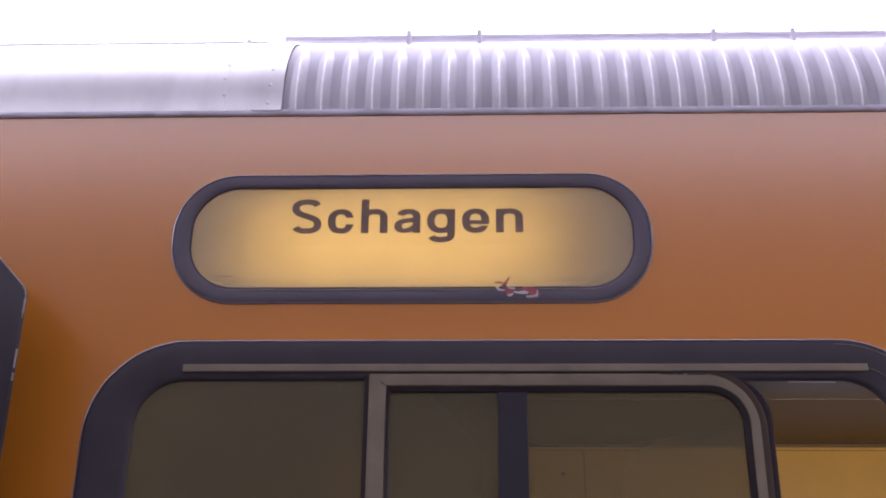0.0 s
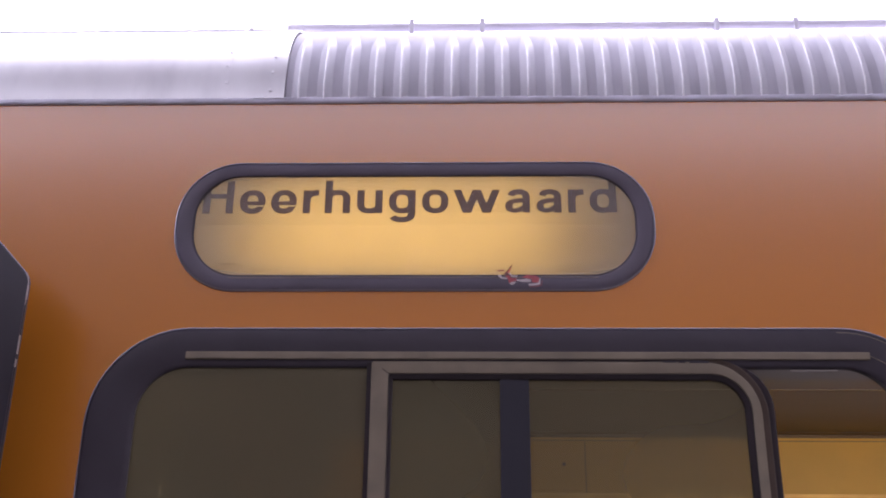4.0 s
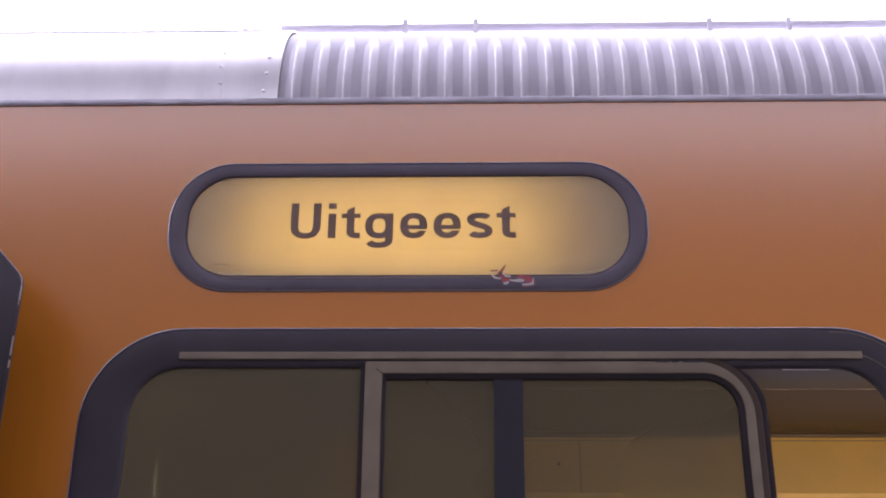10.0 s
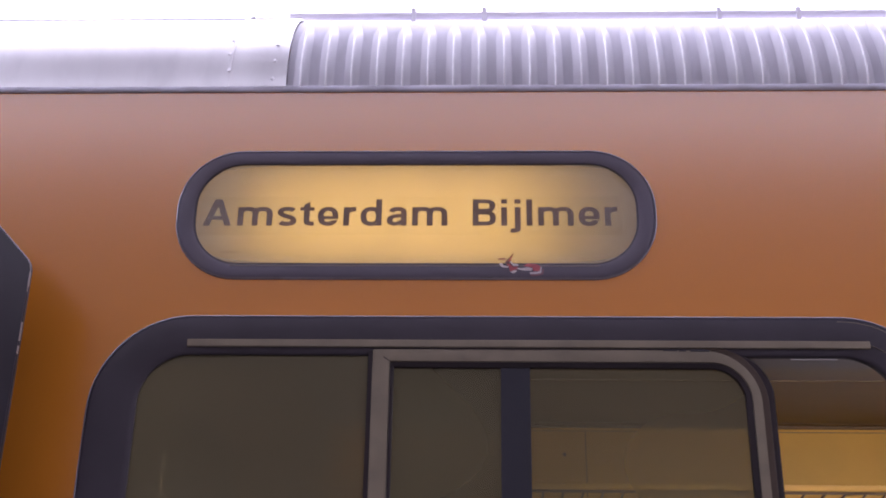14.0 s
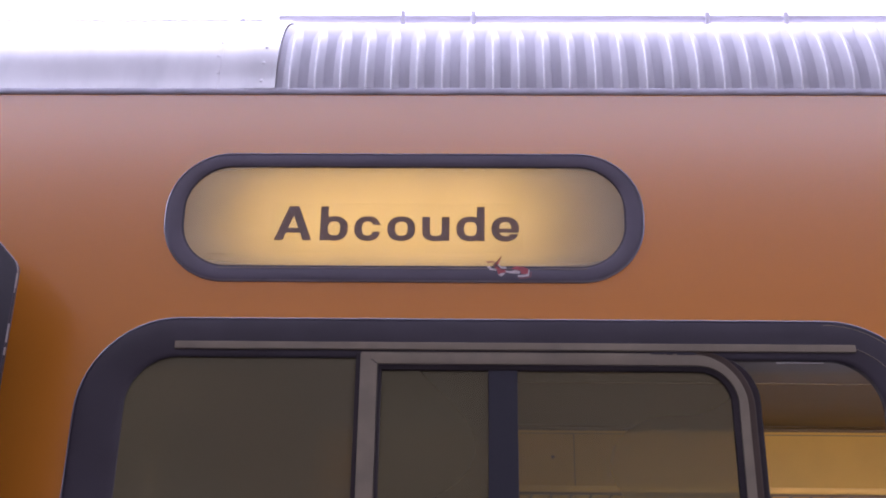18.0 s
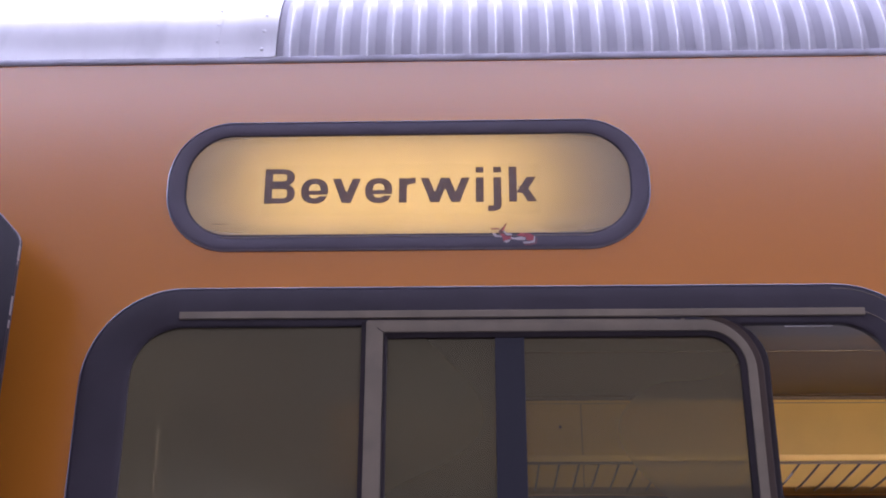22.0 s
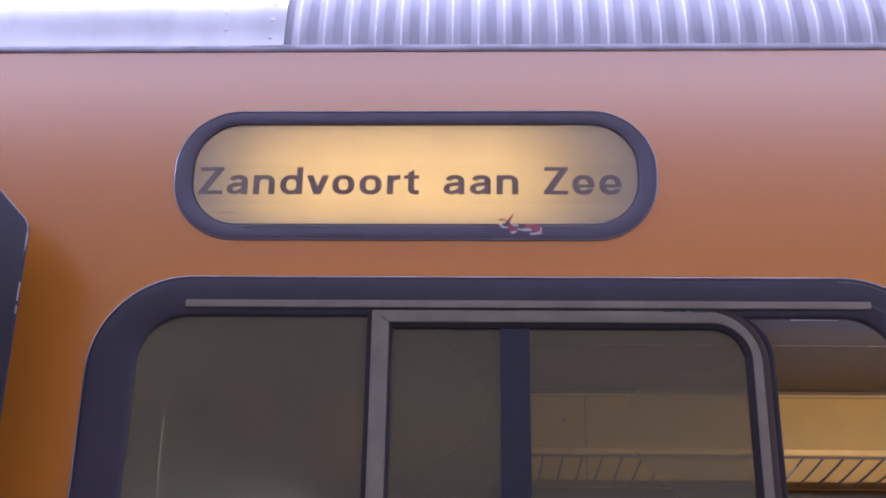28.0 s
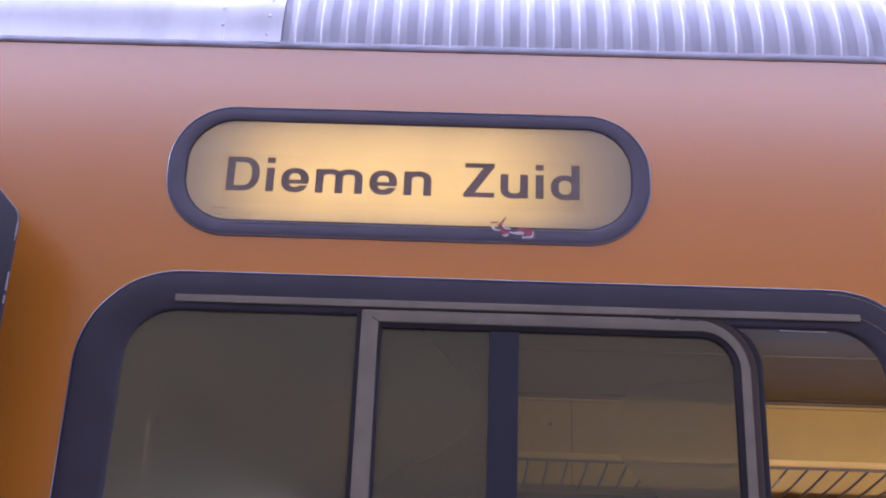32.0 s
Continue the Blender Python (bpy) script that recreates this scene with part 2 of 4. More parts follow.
M_WOOD = material("brown_partition_laminate", (0.17, 0.14, 0.11), 0.5, vary=0.12, scale=4, stretch=(1, 4, 0.5))
M_DARKDOOR = material("dark_door_laminate", (0.11, 0.09, 0.072), 0.5, vary=0.1)
M_POLE = material("chrome_pole", (0.75, 0.73, 0.70), 0.2, metal=1.0)
M_FLOOR = material("grey_floor_vinyl", (0.12, 0.11, 0.10), 0.7, vary=0.15)
M_CONCRETE = material("platform_concrete", (0.15, 0.145, 0.14), 0.85, vary=0.15, scale=1.2, grain=90, bump=0.3, dirt=0.3)
M_BALLAST = material("ballast_ground", (0.16, 0.145, 0.13), 0.95, vary=0.3, scale=6, grain=30, bump=0.8)
M_SHADE_SLAB = material("shade_slab_paint", (0.28, 0.27, 0.28), 0.7, vary=0.12, scale=1.5)
M_BRICK = material("dark_wall_render", (0.075, 0.06, 0.05), 0.85, vary=0.15, scale=1.0, grain=60, bump=0.2, dirt=0.3)
M_WINDOW = glass_material("tinted_window_glass", (0.285, 0.276, 0.166), 1.0, 0.0, 0.222)
M_FIXED = glass_material("dusty_tinted_glass", (0.275, 0.255, 0.177), 1.0, 0.0, 0.25)
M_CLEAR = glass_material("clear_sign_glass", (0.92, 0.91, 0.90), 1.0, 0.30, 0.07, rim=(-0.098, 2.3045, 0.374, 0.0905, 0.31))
M_FILM = glass_material("clear_print_film", (1.0, 1.0, 1.0), 0.0, 0.1, 0.0)
M_FABRIC = fabric_material("blind_fabric", (0.66, 0.60, 0.54), (0.85, 0.70, 0.35))
M_TUBE = lamp_material("lamp_tube", (1.0, 0.80, 0.50), 2.0)
M_DIFFUSER = lamp_material("fill_lamp_diffuser", (1.0, 0.87, 0.63), 6.3)


# ---- building helpers ----
def part(name, bm, mat, parent, label="", smooth=None):
    me = bpy.data.meshes.new(name)
    bmesh.ops.recalc_face_normals(bm, faces=bm.faces)
    bm.to_mesh(me)
    bm.free()
    me.materials.append(mat)
    if smooth is not None:
        me.shade_smooth()
        me.set_sharp_from_angle(angle=radians(smooth))
    ob = new(name, me)
    ob.parent = parent
    if label:
        ob["label"] = label
    return ob


def share(name, me, parent, m):
    ob = new(name, me)
    ob.parent = parent
    ob.matrix_basis = m
    return ob


def thing(name, label, category, group="", kind="", at=(0, 0, 0)):
    ob = new(name)
    ob.location = at
    return tagged(ob, label, category, group, kind)


def add_box(bm, x0, x1, y0, y1, z0, z1, bevel=0.0):
    r = bmesh.ops.create_cube(bm, size=1)
    for v in r["verts"]:
        v.co = Vector(((x0 + x1) / 2 + v.co.x * (x1 - x0), (y0 + y1) / 2 + v.co.y * (y1 - y0), (z0 + z1) / 2 + v.co.z * (z1 - z0)))
    if bevel:
        edges = list({e for v in r["verts"] for e in v.link_edges})
        bmesh.ops.bevel(bm, geom=edges, offset=bevel, segments=2, affect="EDGES", profile=0.6)


def box(x0, x1, y0, y1, z0, z1, bevel=0.0):
    bm = bmesh.new()
    add_box(bm, x0, x1, y0, y1, z0, z1, bevel)
    return bm


def rounded(x0, x1, z0, z1, radii, grow=0.0, n=14):
    """A rounded rectangle as (x, z) pairs, with radii at (bottom left, bottom right, top right, top left), grown outwards."""
    pts = []
    x0, x1, z0, z1 = x0 - grow, x1 + grow, z0 - grow, z1 + grow
    for (cx, cz, sx, sz, a0), r in zip(((x0, z0, 1, 1, 180), (x1, z0, -1, 1, 270), (x1, z1, -1, -1, 0), (x0, z1, 1, -1, 90)), radii):
        r = max(0.001, r + grow)
        for i in range(n + 1):
            a = radians(a0 + 90 * i / n)
            pts.append((cx + sx * r + r * math.cos(a), cz + sz * r + r * math.sin(a)))
    return pts


def add_loops(bm, loops, close=True):
    """Bridges loops of (x, y, z) with equal counts, one after the other; close joins the last to the first."""
    rows = [[bm.verts.new(p) for p in loop] for loop in loops]
    pairs = list(zip(rows, rows[1:])) + ([(rows[-1], rows[0])] if close else [])
    for a, b in pairs:
        k = len(a)
        for i in range(k):
            bm.faces.new((a[i], a[(i + 1) % k], b[(i + 1) % k], b[i]))
    return rows


def frame_ring(x0, x1, z0, z1, radii, profile, sides=(1, 1, 1, 1)):
    """A frame round a rounded opening: profile is a closed run of (outward offset, y) or (outward offset, y, lift of the top edge);
    sides scale the offsets at the left, right, bottom and top."""
    bm = bmesh.new()
    loops = []
    for g, y, *lift in profile:
        left, right, low, top = (g * k for k in sides)
        run = rounded(x0 - left, x1 + right, z0 - low, z1 + top + (lift[0] if lift else 0), [r + g for r in radii])
        loops.append([(x, y, z) for x, z in run])
    add_loops(bm, loops)
    return bm


def holed_plate(outer, holes, y0, y1):
    """A plate in the xz plane between y0 and y1 with openings that go through it."""
    bm = bmesh.new()
    sides = []
    for y in (y0, y1):
        edges, loops = [], []
        for loop in (outer, *holes):
            vs = [bm.verts.new((x, y, z)) for x, z in loop]
            edges += [bm.edges.new((vs[i], vs[(i + 1) % len(vs)])) for i in range(len(vs))]
            loops.append(vs)
        bmesh.ops.triangle_fill(bm, use_beauty=True, edges=edges)
        sides.append(loops)
    for a, b in zip(*sides):
        k = len(a)
        for i in range(k):
            bm.faces.new((a[i], a[(i + 1) % k], b[(i + 1) % k], b[i]))
    return bm


def pane(loop, y0, y1):
    bm = bmesh.new()
    a = [bm.verts.new((x, y0, z)) for x, z in loop]
    b = [bm.verts.new((x, y1, z)) for x, z in loop]
    bm.faces.new(a)
    bm.faces.new(b[::-1])
    k = len(a)
    for i in range(k):
        bm.faces.new((a[i], a[(i + 1) % k], b[(i + 1) % k], b[i]))
    return bm


def flat_pane(loop, y):
    bm = bmesh.new()
    bm.faces.new([bm.verts.new((x, y, z)) for x, z in loop])
    return bm


def tube(points, r, n=12):
    bm = bmesh.new()
    rows = []
    pts = [Vector(p) for p in points]
    for i, p in enumerate(pts):
        d = (pts[min(i + 1, len(pts) - 1)] - pts[max(i - 1, 0)]).normalized()
        q = d.to_track_quat("Z", "Y")
        rows.append([bm.verts.new(p + q @ Vector((r * math.cos(6.283185 * k / n), r * math.sin(6.283185 * k / n), 0))) for k in range(n)])
    for a, b in zip(rows, rows[1:]):
        for k in range(n):
            bm.faces.new((a[k], a[(k + 1) % n], b[(k + 1) % n], b[k]))
    bm.faces.new(rows[0][::-1])
    bm.faces.new(rows[-1])
    return bm


# ---- plan: the train's side is the plane y = 0, x runs along it, z is the height above the platform ----
X0, X1 = -3.4, 3.4                 # built length of the carriage
EAVES = 2.545                      # foot of the roof
SIGN = (-0.497, 0.302, 2.188, 2.4165)
WIN = (-0.607, 0.737, 1.28, 2.121)
R_EAVE = 0.24


def roof_point(a_or_y, out=0.0, arc=True):
    """A point (y, z) of the roof's cross-section: by angle on the eaves' curve, or by y on the flat crown."""
    if arc:
        a = radians(a_or_y)
        return R_EAVE - (R_EAVE + out) * math.cos(a), EAVES + 0.005 + (R_EAVE + out) * math.sin(a)
    y1, z1 = roof_point(70, out)
    d = a_or_y - y1
    return a_or_y, z1 + 0.364 * d - 0.364 / (2 * (1.40 - y1)) * d * d


def roof_sheet(x0, x1, out):
    ys = [roof_point(a, out) for a in (-2, *range(0, 71, 5))]
    ys += [roof_point(y, out, False) for y in (0.26, 0.40, 0.60, 0.85, 1.1, 1.4, 1.7, 1.95, 2.2, 2.4, 2.54)]
    last = [(2.80 - y, z) for y, z in reversed(ys[:16])]
    ys += last
    bm = bmesh.new()
    rows = []
    nx = max(2, int((x1 - x0) / 0.2))
    for i in range(nx + 1):
        x = x0 + (x1 - x0) * i / nx
        rows.append([bm.verts.new((x, y, z)) for y, z in ys])
    for a, b in zip(rows, rows[1:]):
        for k in range(len(ys) - 1):
            bm.faces.new((a[k], a[k + 1], b[k + 1], b[k]))
    return bm


# ---- setting ----
def build_setting():
    bm = bmesh.new()
    bmesh.ops.create_grid(bm, x_segments=8, y_segments=8, size=600)
    ground = part("ground", bm, M_BALLAST, None)
    ground.location.z = -0.9
    tagged(ground, "grey ballast ground under the train and beyond", "ground", kind="structure")
    platform = part("platform", box(-30, 30, -7.0, -0.16, -0.9, 0.0, 0.01), M_CONCRETE, None)
    tagged(platform, "grey concrete station platform beside the train", "platform", kind="structure")
    # Unseen wall; its height sets where reflected sky ends on the paint.
    wall = part("wall_sky_block", box(-30, 30, -7.3, -7.0, -0.9, 6.1), M_BRICK, None)
    # Unseen wall added to block light from the left.
    side = part("wall_light_block", box(-1.60, -1.45, -6.99, -0.20, 0.001, 2.70, 0.01), M_BRICK, None)
    tagged(side, "unseen dark wall added to darken the left of the train side", "wall", kind="structure")
    # Unseen overhead slab and posts, added to hold sky light off side and roof.
    shade_slab = part("shade_slab", box(-3.7, 12, -3.5, -0.6, 4.75, 4.90, 0.01), M_SHADE_SLAB, None)
    tagged(shade_slab, "unseen grey slab on posts, added to block sky light", "roof", kind="structure")
    for x in (3.2, 9.0):
        part("shade_slab_post", box(x - 0.07, x + 0.07, -2.22, -2.08, 0.001, 4.749, 0.01), M_SHADE_SLAB, shade_slab)
    tagged(wall, "plain dull wall behind the platform, unseen, added to cut off low sky", "wall", kind="structure")


def build_carriage():
    car = thing("train_carriage", "yellow-orange painted train carriage with silver ribbed roof", "train")
    outer = [(X0, 0.12), (X1, 0.12), (X1, EAVES), (X0, EAVES)]
    s = SIGN
    holes = [rounded(s[0], s[1], s[2], s[3], (0.105,) * 4, -0.008), rounded(*WIN, (0.155,) * 4, -0.02)]
    part("side_panel", holed_plate(outer, holes, 0.0, 0.004), M_PAINT, car, "yellow-orange painted side panel", 20)
    far_holes = [rounded(x - 0.65, x + 0.65, 1.25, 2.06, (0.12,) * 4) for x in (-1.6, 0.1, 1.8)]
    part("far_side_panel", holed_plate(outer, far_holes, 2.780, 2.80), M_PAINT, car)
    for name, x in (("end_wall", X0), ("end_wall", X1 - 0.04)):
        part(name, box(x, x + 0.04, 0.005, 2.779, 0.12, EAVES), M_PAINT, car)
    part("underframe", box(X0, X1, 0.05, 2.75, -0.25, 0.118), M_BLACK, car)
    part("roof_sheet", roof_sheet(X0, -0.330, 0.005), M_SILVER, car, "smooth silver roof sheet", 40)
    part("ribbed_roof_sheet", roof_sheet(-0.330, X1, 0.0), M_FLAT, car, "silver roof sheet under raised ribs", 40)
    part("seam_strip", seam_strip(-0.384, -0.331, 0.0070), M_SILVER, car, "riveted silver seam strip", 40)
    part("seam_strip", seam_strip(-0.437, -0.431, 0.0064), M_SILVER, car, "", 40)
    # gutter: a small dark lip under the roof
    bm = bmesh.new()
    prof = [(0.003, 2.5352), (-0.0035, 2.5352), (-0.0052, 2.5364), (-0.0057, 2.5400), (-0.0053, 2.5440), (-0.0040, 2.5460), (-0.0005, 2.5470), (0.003, 2.5470)]
    rows = [[bm.verts.new((x, y, z)) for y, z in prof] for x in np.linspace(X0, X1, 12)]
    for a, b in zip(rows, rows[1:]):
        for k in range(len(prof)):
            bm.faces.new((a[k], a[(k + 1) % len(prof)], b[(k + 1) % len(prof)], b[k]))
    bm.faces.new(rows[0][::-1])
    bm.faces.new(rows[-1])
    part("gutter", bm, M_GUTTER, car, "dark painted rain gutter", 50)
    # roof ribs
    me = rib_mesh()
    for i in range(82):
        x = -0.305 + 0.0449 * i
        if x < X1 - 0.03:
            share("roof_rib", me, car, pose(x, 0, 0))
    # rivets
    rv = bmesh.new()
    bmesh.ops.create_uvsphere(rv, u_segments=10, v_segments=6, radius=0.0036)
    for v in rv.verts:
        v.co.y *= 0.35
    rme = part("rivet", rv, M_SILVER, car, "", 60).data
    for col, (x, angles) in enumerate(((-0.355, (2, 11, 20.5)), (-0.436, (6, 15, 24)))):
        for a in angles:
            y, z = roof_point(a, 0.0078)
            share("rivet", rme, car, pose(x + 0.003 * math.sin(a * 3.1 + col), y, z, -a * 0.8))
    bpy.data.objects.remove(bpy.data.objects["rivet"])
    return car


def seam_strip(x0, x1, out):
    bm = bmesh.new()
    prof = [roof_point(a, out) for a in (-1.5, *range(0, 71, 5))]
    inner = [roof_point(a, out - 0.004) for a in (-1.5, *range(0, 71, 5))]
    loop = prof + inner[::-1]
    rows = [[bm.verts.new((x, y, z)) for y, z in loop] for x in (x0, x1)]
    k = len(loop)
    for i in range(k):
        bm.faces.new((rows[0][i], rows[0][(i + 1) % k], rows[1][(i + 1) % k], rows[1][i]))
    m = len(prof)
    for r in rows:
        for i in range(m - 1):
            bm.faces.new((r[i], r[i + 1], r[k - 2 - i], r[k - 1 - i]))
    return bm


def rib_mesh():
    """One pressed half-round rib that follows the eaves' curve and runs out to a point at its upper end."""
    bm = bmesh.new()
    half = [(0.0, 0.0122), (0.0009, 0.0118), (0.0017, 0.0104), (0.0027, 0.0088), (0.0062, 0.0060), (0.0102, 0.0026), (0.0124, 0.0007), (0.0138, 0.0)]
    section = [(-dx, h) for dx, h in reversed(half[1:])] + half
    rows = []
    for a in (-2.0, 2, 6, 10, 16, 22, 27, 31, 34, 37, 40, 42.5, 44.5, 46, 47):
        k = 1.0 if a < 30 else max(0.03, (47.5 - a) / 17.5)
        low = min(1.0, 0.35 + (a + 2) / 10)
        rows.append([bm.verts.new((dx * k, *roof_point(a, h * low * k ** 0.5 + 0.0006))) for dx, h in section])
    for p, q in zip(rows, rows[1:]):
        for i in range(len(section) - 1):
            # Slot 1 paints the highlight on the crest faces.
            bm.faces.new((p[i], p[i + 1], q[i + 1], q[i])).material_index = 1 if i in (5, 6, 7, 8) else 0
    bm.faces.new(rows[0])
    me = bpy.data.meshes.new("roof_rib")
    bmesh.ops.recalc_face_normals(bm, faces=bm.faces)
    bm.to_mesh(me)
    bm.free()
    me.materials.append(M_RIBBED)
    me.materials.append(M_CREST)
    me.shade_smooth()
    me.set_sharp_from_angle(angle=radians(50))
    return me


def build_conduits():
    for name, label, x0, x1, r, z, clamps in (
            ("roof_conduit", "grey cable conduit clamped along the roof", -0.375, X1, 0.009, 2.8235, (-0.122, 0.021, 0.492, 0.650, 1.2)),
            ("roof_conduit", "thin grey cable conduit along the smooth roof", X0, -0.376, 0.0055, 2.8165, (-2.6, -1.7, -0.448))):
        c = thing(name, label, "pipe", "roof conduits")
        part("pipe", tube([(x0, 0.20, z), ((x0 + x1) / 2, 0.20, z), (x1, 0.20, z)], r), M_CONDUIT, c, "", 40)
        for x in clamps:
            bm = bmesh.new()
            add_box(bm, x - 0.005, x + 0.005, 0.190, 0.210, z - 0.045, z + r + (0.006 if -0.2 < x < 0.2 else -0.001 if x < 0 else 0.003), 0.002)
            part("clamp", bm, M_CONDUIT, c)


def build_black_panel():
    p = thing("black_side_panel", "black painted panel with a chamfered corner, proud of the train side", "panel")
    loop = [(-1.59, 0.16), (-0.6738, 0.16), (-0.6738, 2.1554), (-0.6763, 2.1646), (-0.6809, 2.1722), (-0.784, 2.2784), (-1.47, 2.2784), (-1.59, 2.160)]
    bm = pane(loop, -0.130, -0.123)
    bmesh.ops.bevel(bm, geom=[e for e in bm.edges if abs(e.verts[0].co.y - e.verts[1].co.y) < 1e-5 and e.verts[0].co.y < -0.125],
                    offset=0.0018, segments=2, affect="EDGES")
    part("plate", bm, M_BLACK, p, "", 40)
    for z in (0.45, 2.05):
        part("carrier", box(-1.50, -0.90, -0.1235, 0.0005, z - 0.018, z + 0.018, 0.003), M_BLACK, p)
    part("edge_trim", tube([(-0.783, -0.1303, 2.2778), (-0.730, -0.1303, 2.2232), (-0.6809, -0.1303, 2.1722), (-0.6763, -0.1303, 2.1646), (-0.6738, -0.1303, 2.1554),
                            (-0.6738, -0.1303, 2.120)], 0.0006, 6), M_CHIP_GLINT, p, "thin pale line along the panel edge", 60)
    for z, h in ((2.128, 0.023), (2.0426, 0.029), (2.023, 0.012)):
        part("paint_chip", box(-0.6751, -0.6734, -0.1306, -0.1270, z, z + h, 0.0004), M_CHIP_GLINT, p, "bare metal chip in the paint")


# ---- side window ----
# quarter-round bead outside a rubber frame: (outward offset, y)
BEAD = [(0.0001, -0.0002), (0.0001, -0.0040), (0.0009, -0.0039), (0.0017, -0.0034), (0.0023, -0.0026), (0.0027, -0.0014), (0.0028, -0.0002)]


def build_window():
    w = thing("side_window", "half-open sliding train window in black rubber surround", "window")
    rad = (0.155,) * 4
    prof = [(-0.020, 0.012), (-0.002, 0.0025), (0.0, -0.0003), (0.0, -0.0021), (-0.0015, -0.0031), (-0.006, -0.0040), (-0.020, -0.0044),
            (-0.034, -0.0037), (-0.050, -0.0028, 0.005), (-0.066, -0.0016, 0.010), (-0.0735, -0.0004, 0.0125), (-0.076, 0.0015, 0.0135), (-0.076, 0.013, 0.0135), (-0.020, 0.013)]
    part("rubber_surround", frame_ring(*WIN, rad, prof), M_RUBBER, w, "black rubber surround", 40)
    part("sealing_bead", frame_ring(*WIN, rad, BEAD), M_BEAD, w, "thin glossy sealing bead, lightened to carry the edge glint", 60)
    corner = lambda grow, a0, a1, y: [(WIN[1] - 0.155 + (0.155 + grow) * math.cos(radians(a)), y, WIN[3] - 0.155 + (0.155 + grow) * math.sin(radians(a)))
                                      for a in np.linspace(a0, a1, 12)]
    # Ridges of the rubber corner in pale grey, their highlight put into the colour.
    part("corner_ridge_glint", tube(corner(-0.006, 92, 20, -0.0041), 0.0006, 6), M_GREY, w, "thin ridge on the rubber corner, grey to carry its highlight", 60)
    part("corner_ridge_glint", tube(corner(-0.037, 70, 30, -0.0038), 0.0006, 6), M_GREY, w, "thin ridge on the rubber corner, grey to carry its highlight", 60)
    part("guide_rail", box(-0.458, 0.624, -0.0065, -0.0015, 2.0703, 2.0826, 0.0015), M_GREY, w, "grey metal guide rail")
    part("guide_rail", box(-0.458, 0.624, -0.0065, -0.0015, 1.318, 1.330, 0.0015), M_GREY, w)
    # fixed pane with its dark edge strip
    fixed = [(-0.54, 1.35), (0.070, 1.35), (0.070, 2.064)] + [p for p in rounded(-0.54, 0.6, 1.35, 2.064, (0.08,) * 4)[45:]]
    pg = part("fixed_pane", flat_pane(fixed, 0.0052), M_FIXED, w, "dark tinted glass pane")
    pg.visible_shadow = False
    part("edge_strip", box(0.044, 0.090, 0.0006, 0.0032, 1.372, 2.0400, 0.001), M_NAVY, w, "black rubber edge strip")
    # Pale strip drawn where the inner frame's edge catches light.
    part("edge_highlight", box(0.500, 0.574, 0.0045, 0.0060, 2.0545, 2.0562, 0.0004), M_CHIP_GLINT, w, "pale strip as the highlight on the inner frame edge")
    # sliding sash
    sx0, sx1, sz0, sz1 = -0.159, 0.4485, 1.335, 2.067
    srad = (0.004, 0.084, 0.084, 0.004)
    sash = part("sliding_sash", frame_ring(sx0, sx1, sz0, sz1, srad,
                [(0.0, 0.004), (0.0, -0.0035), (-0.002, -0.0044), (-0.006, -0.0047), (-0.021, -0.0047), (-0.0235, -0.0042), (-0.0245, 0.004)],
                (1.14, 0.633, 1.0, 0.82)), M_GREY, w, "grey aluminium sliding sash", 35)
    gx0, gx1, gz0, gz1 = sx0 + 0.0279, sx1 - 0.0155, sz0 + 0.0245, sz1 - 0.0201
    grad = (0.003, 0.060, 0.060, 0.003)
    part("gasket", frame_ring(gx0, gx1, gz0, gz1, grad, [(0.0, 0.005), (0.0, -0.0028), (-0.0085, -0.0010), (-0.0100, 0.005)],
                              (0.6, 1.0, 1.0, 0.9)), M_STRIP, sash, "black glazing gasket", 40)
    bm = bmesh.new()
    a, b = Vector((sx0 + 0.0172, -0.0049, sz1 - 0.0124)), Vector((sx0 + 0.0270, -0.0049, sz1 - 0.0194))
    side = Vector((0.0004, 0, 0.0005))
    bm.faces.new([bm.verts.new(p) for p in (a - side, b - side, b + side, a + side)])
    part("outer_seal", box(sx0 - 0.0075, sx0 - 0.0003, -0.0030, 0.004, 1.345, sz1 - 0.002, 0.001), M_STRIP, sash, "black rubber outer seal")
    part("mitre_joint", bm, M_STRIP, sash, "dark mitre joint")
    part("rolled_edge", sash_edge(sx1, sz0, sz1, 0.084, 0.365, [(-0.001, 0.006), (-0.0005, -0.0045), (0.003, -0.0041), (0.0070, -0.0028), (0.0105, -0.0006), (0.0130, 0.006)]),
         M_EDGE, sash, "brown-grey rolled closing edge", 60)
    part("closing_seal", sash_edge(sx1 + 0.0205, sz0 - 0.001, sz1 + 0.001, 0.076, 0.392, [(-0.026, 0.008), (-0.026, 0.0016), (-0.006, 0.0006), (-0.0025, 0.0008), (0.0, 0.003), (0.0, 0.008)]),
         M_STRIP, sash, "black rubber closing seal", 40)
    g = part("sash_pane", flat_pane(rounded(gx0 + 0.004, gx1 - 0.006, gz0 + 0.006, gz1 - 0.005, (0.003, 0.055, 0.055, 0.003)), 0.0038), M_WINDOW, sash, "dark tinted glass pane")
    g.visible_shadow = False
    for x0, x1, z0, z1 in ((0.300, 0.322, 2.0655, 2.0685), (0.325, 0.336, 2.0650, 2.0680), (0.342, 0.372, 2.0648, 2.0684)):
        part("flaked_paint", box(x0, x1, -0.0054, -0.0040, z0, z1, 0.0005), M_RUBBER, sash, "dark flaked paint")


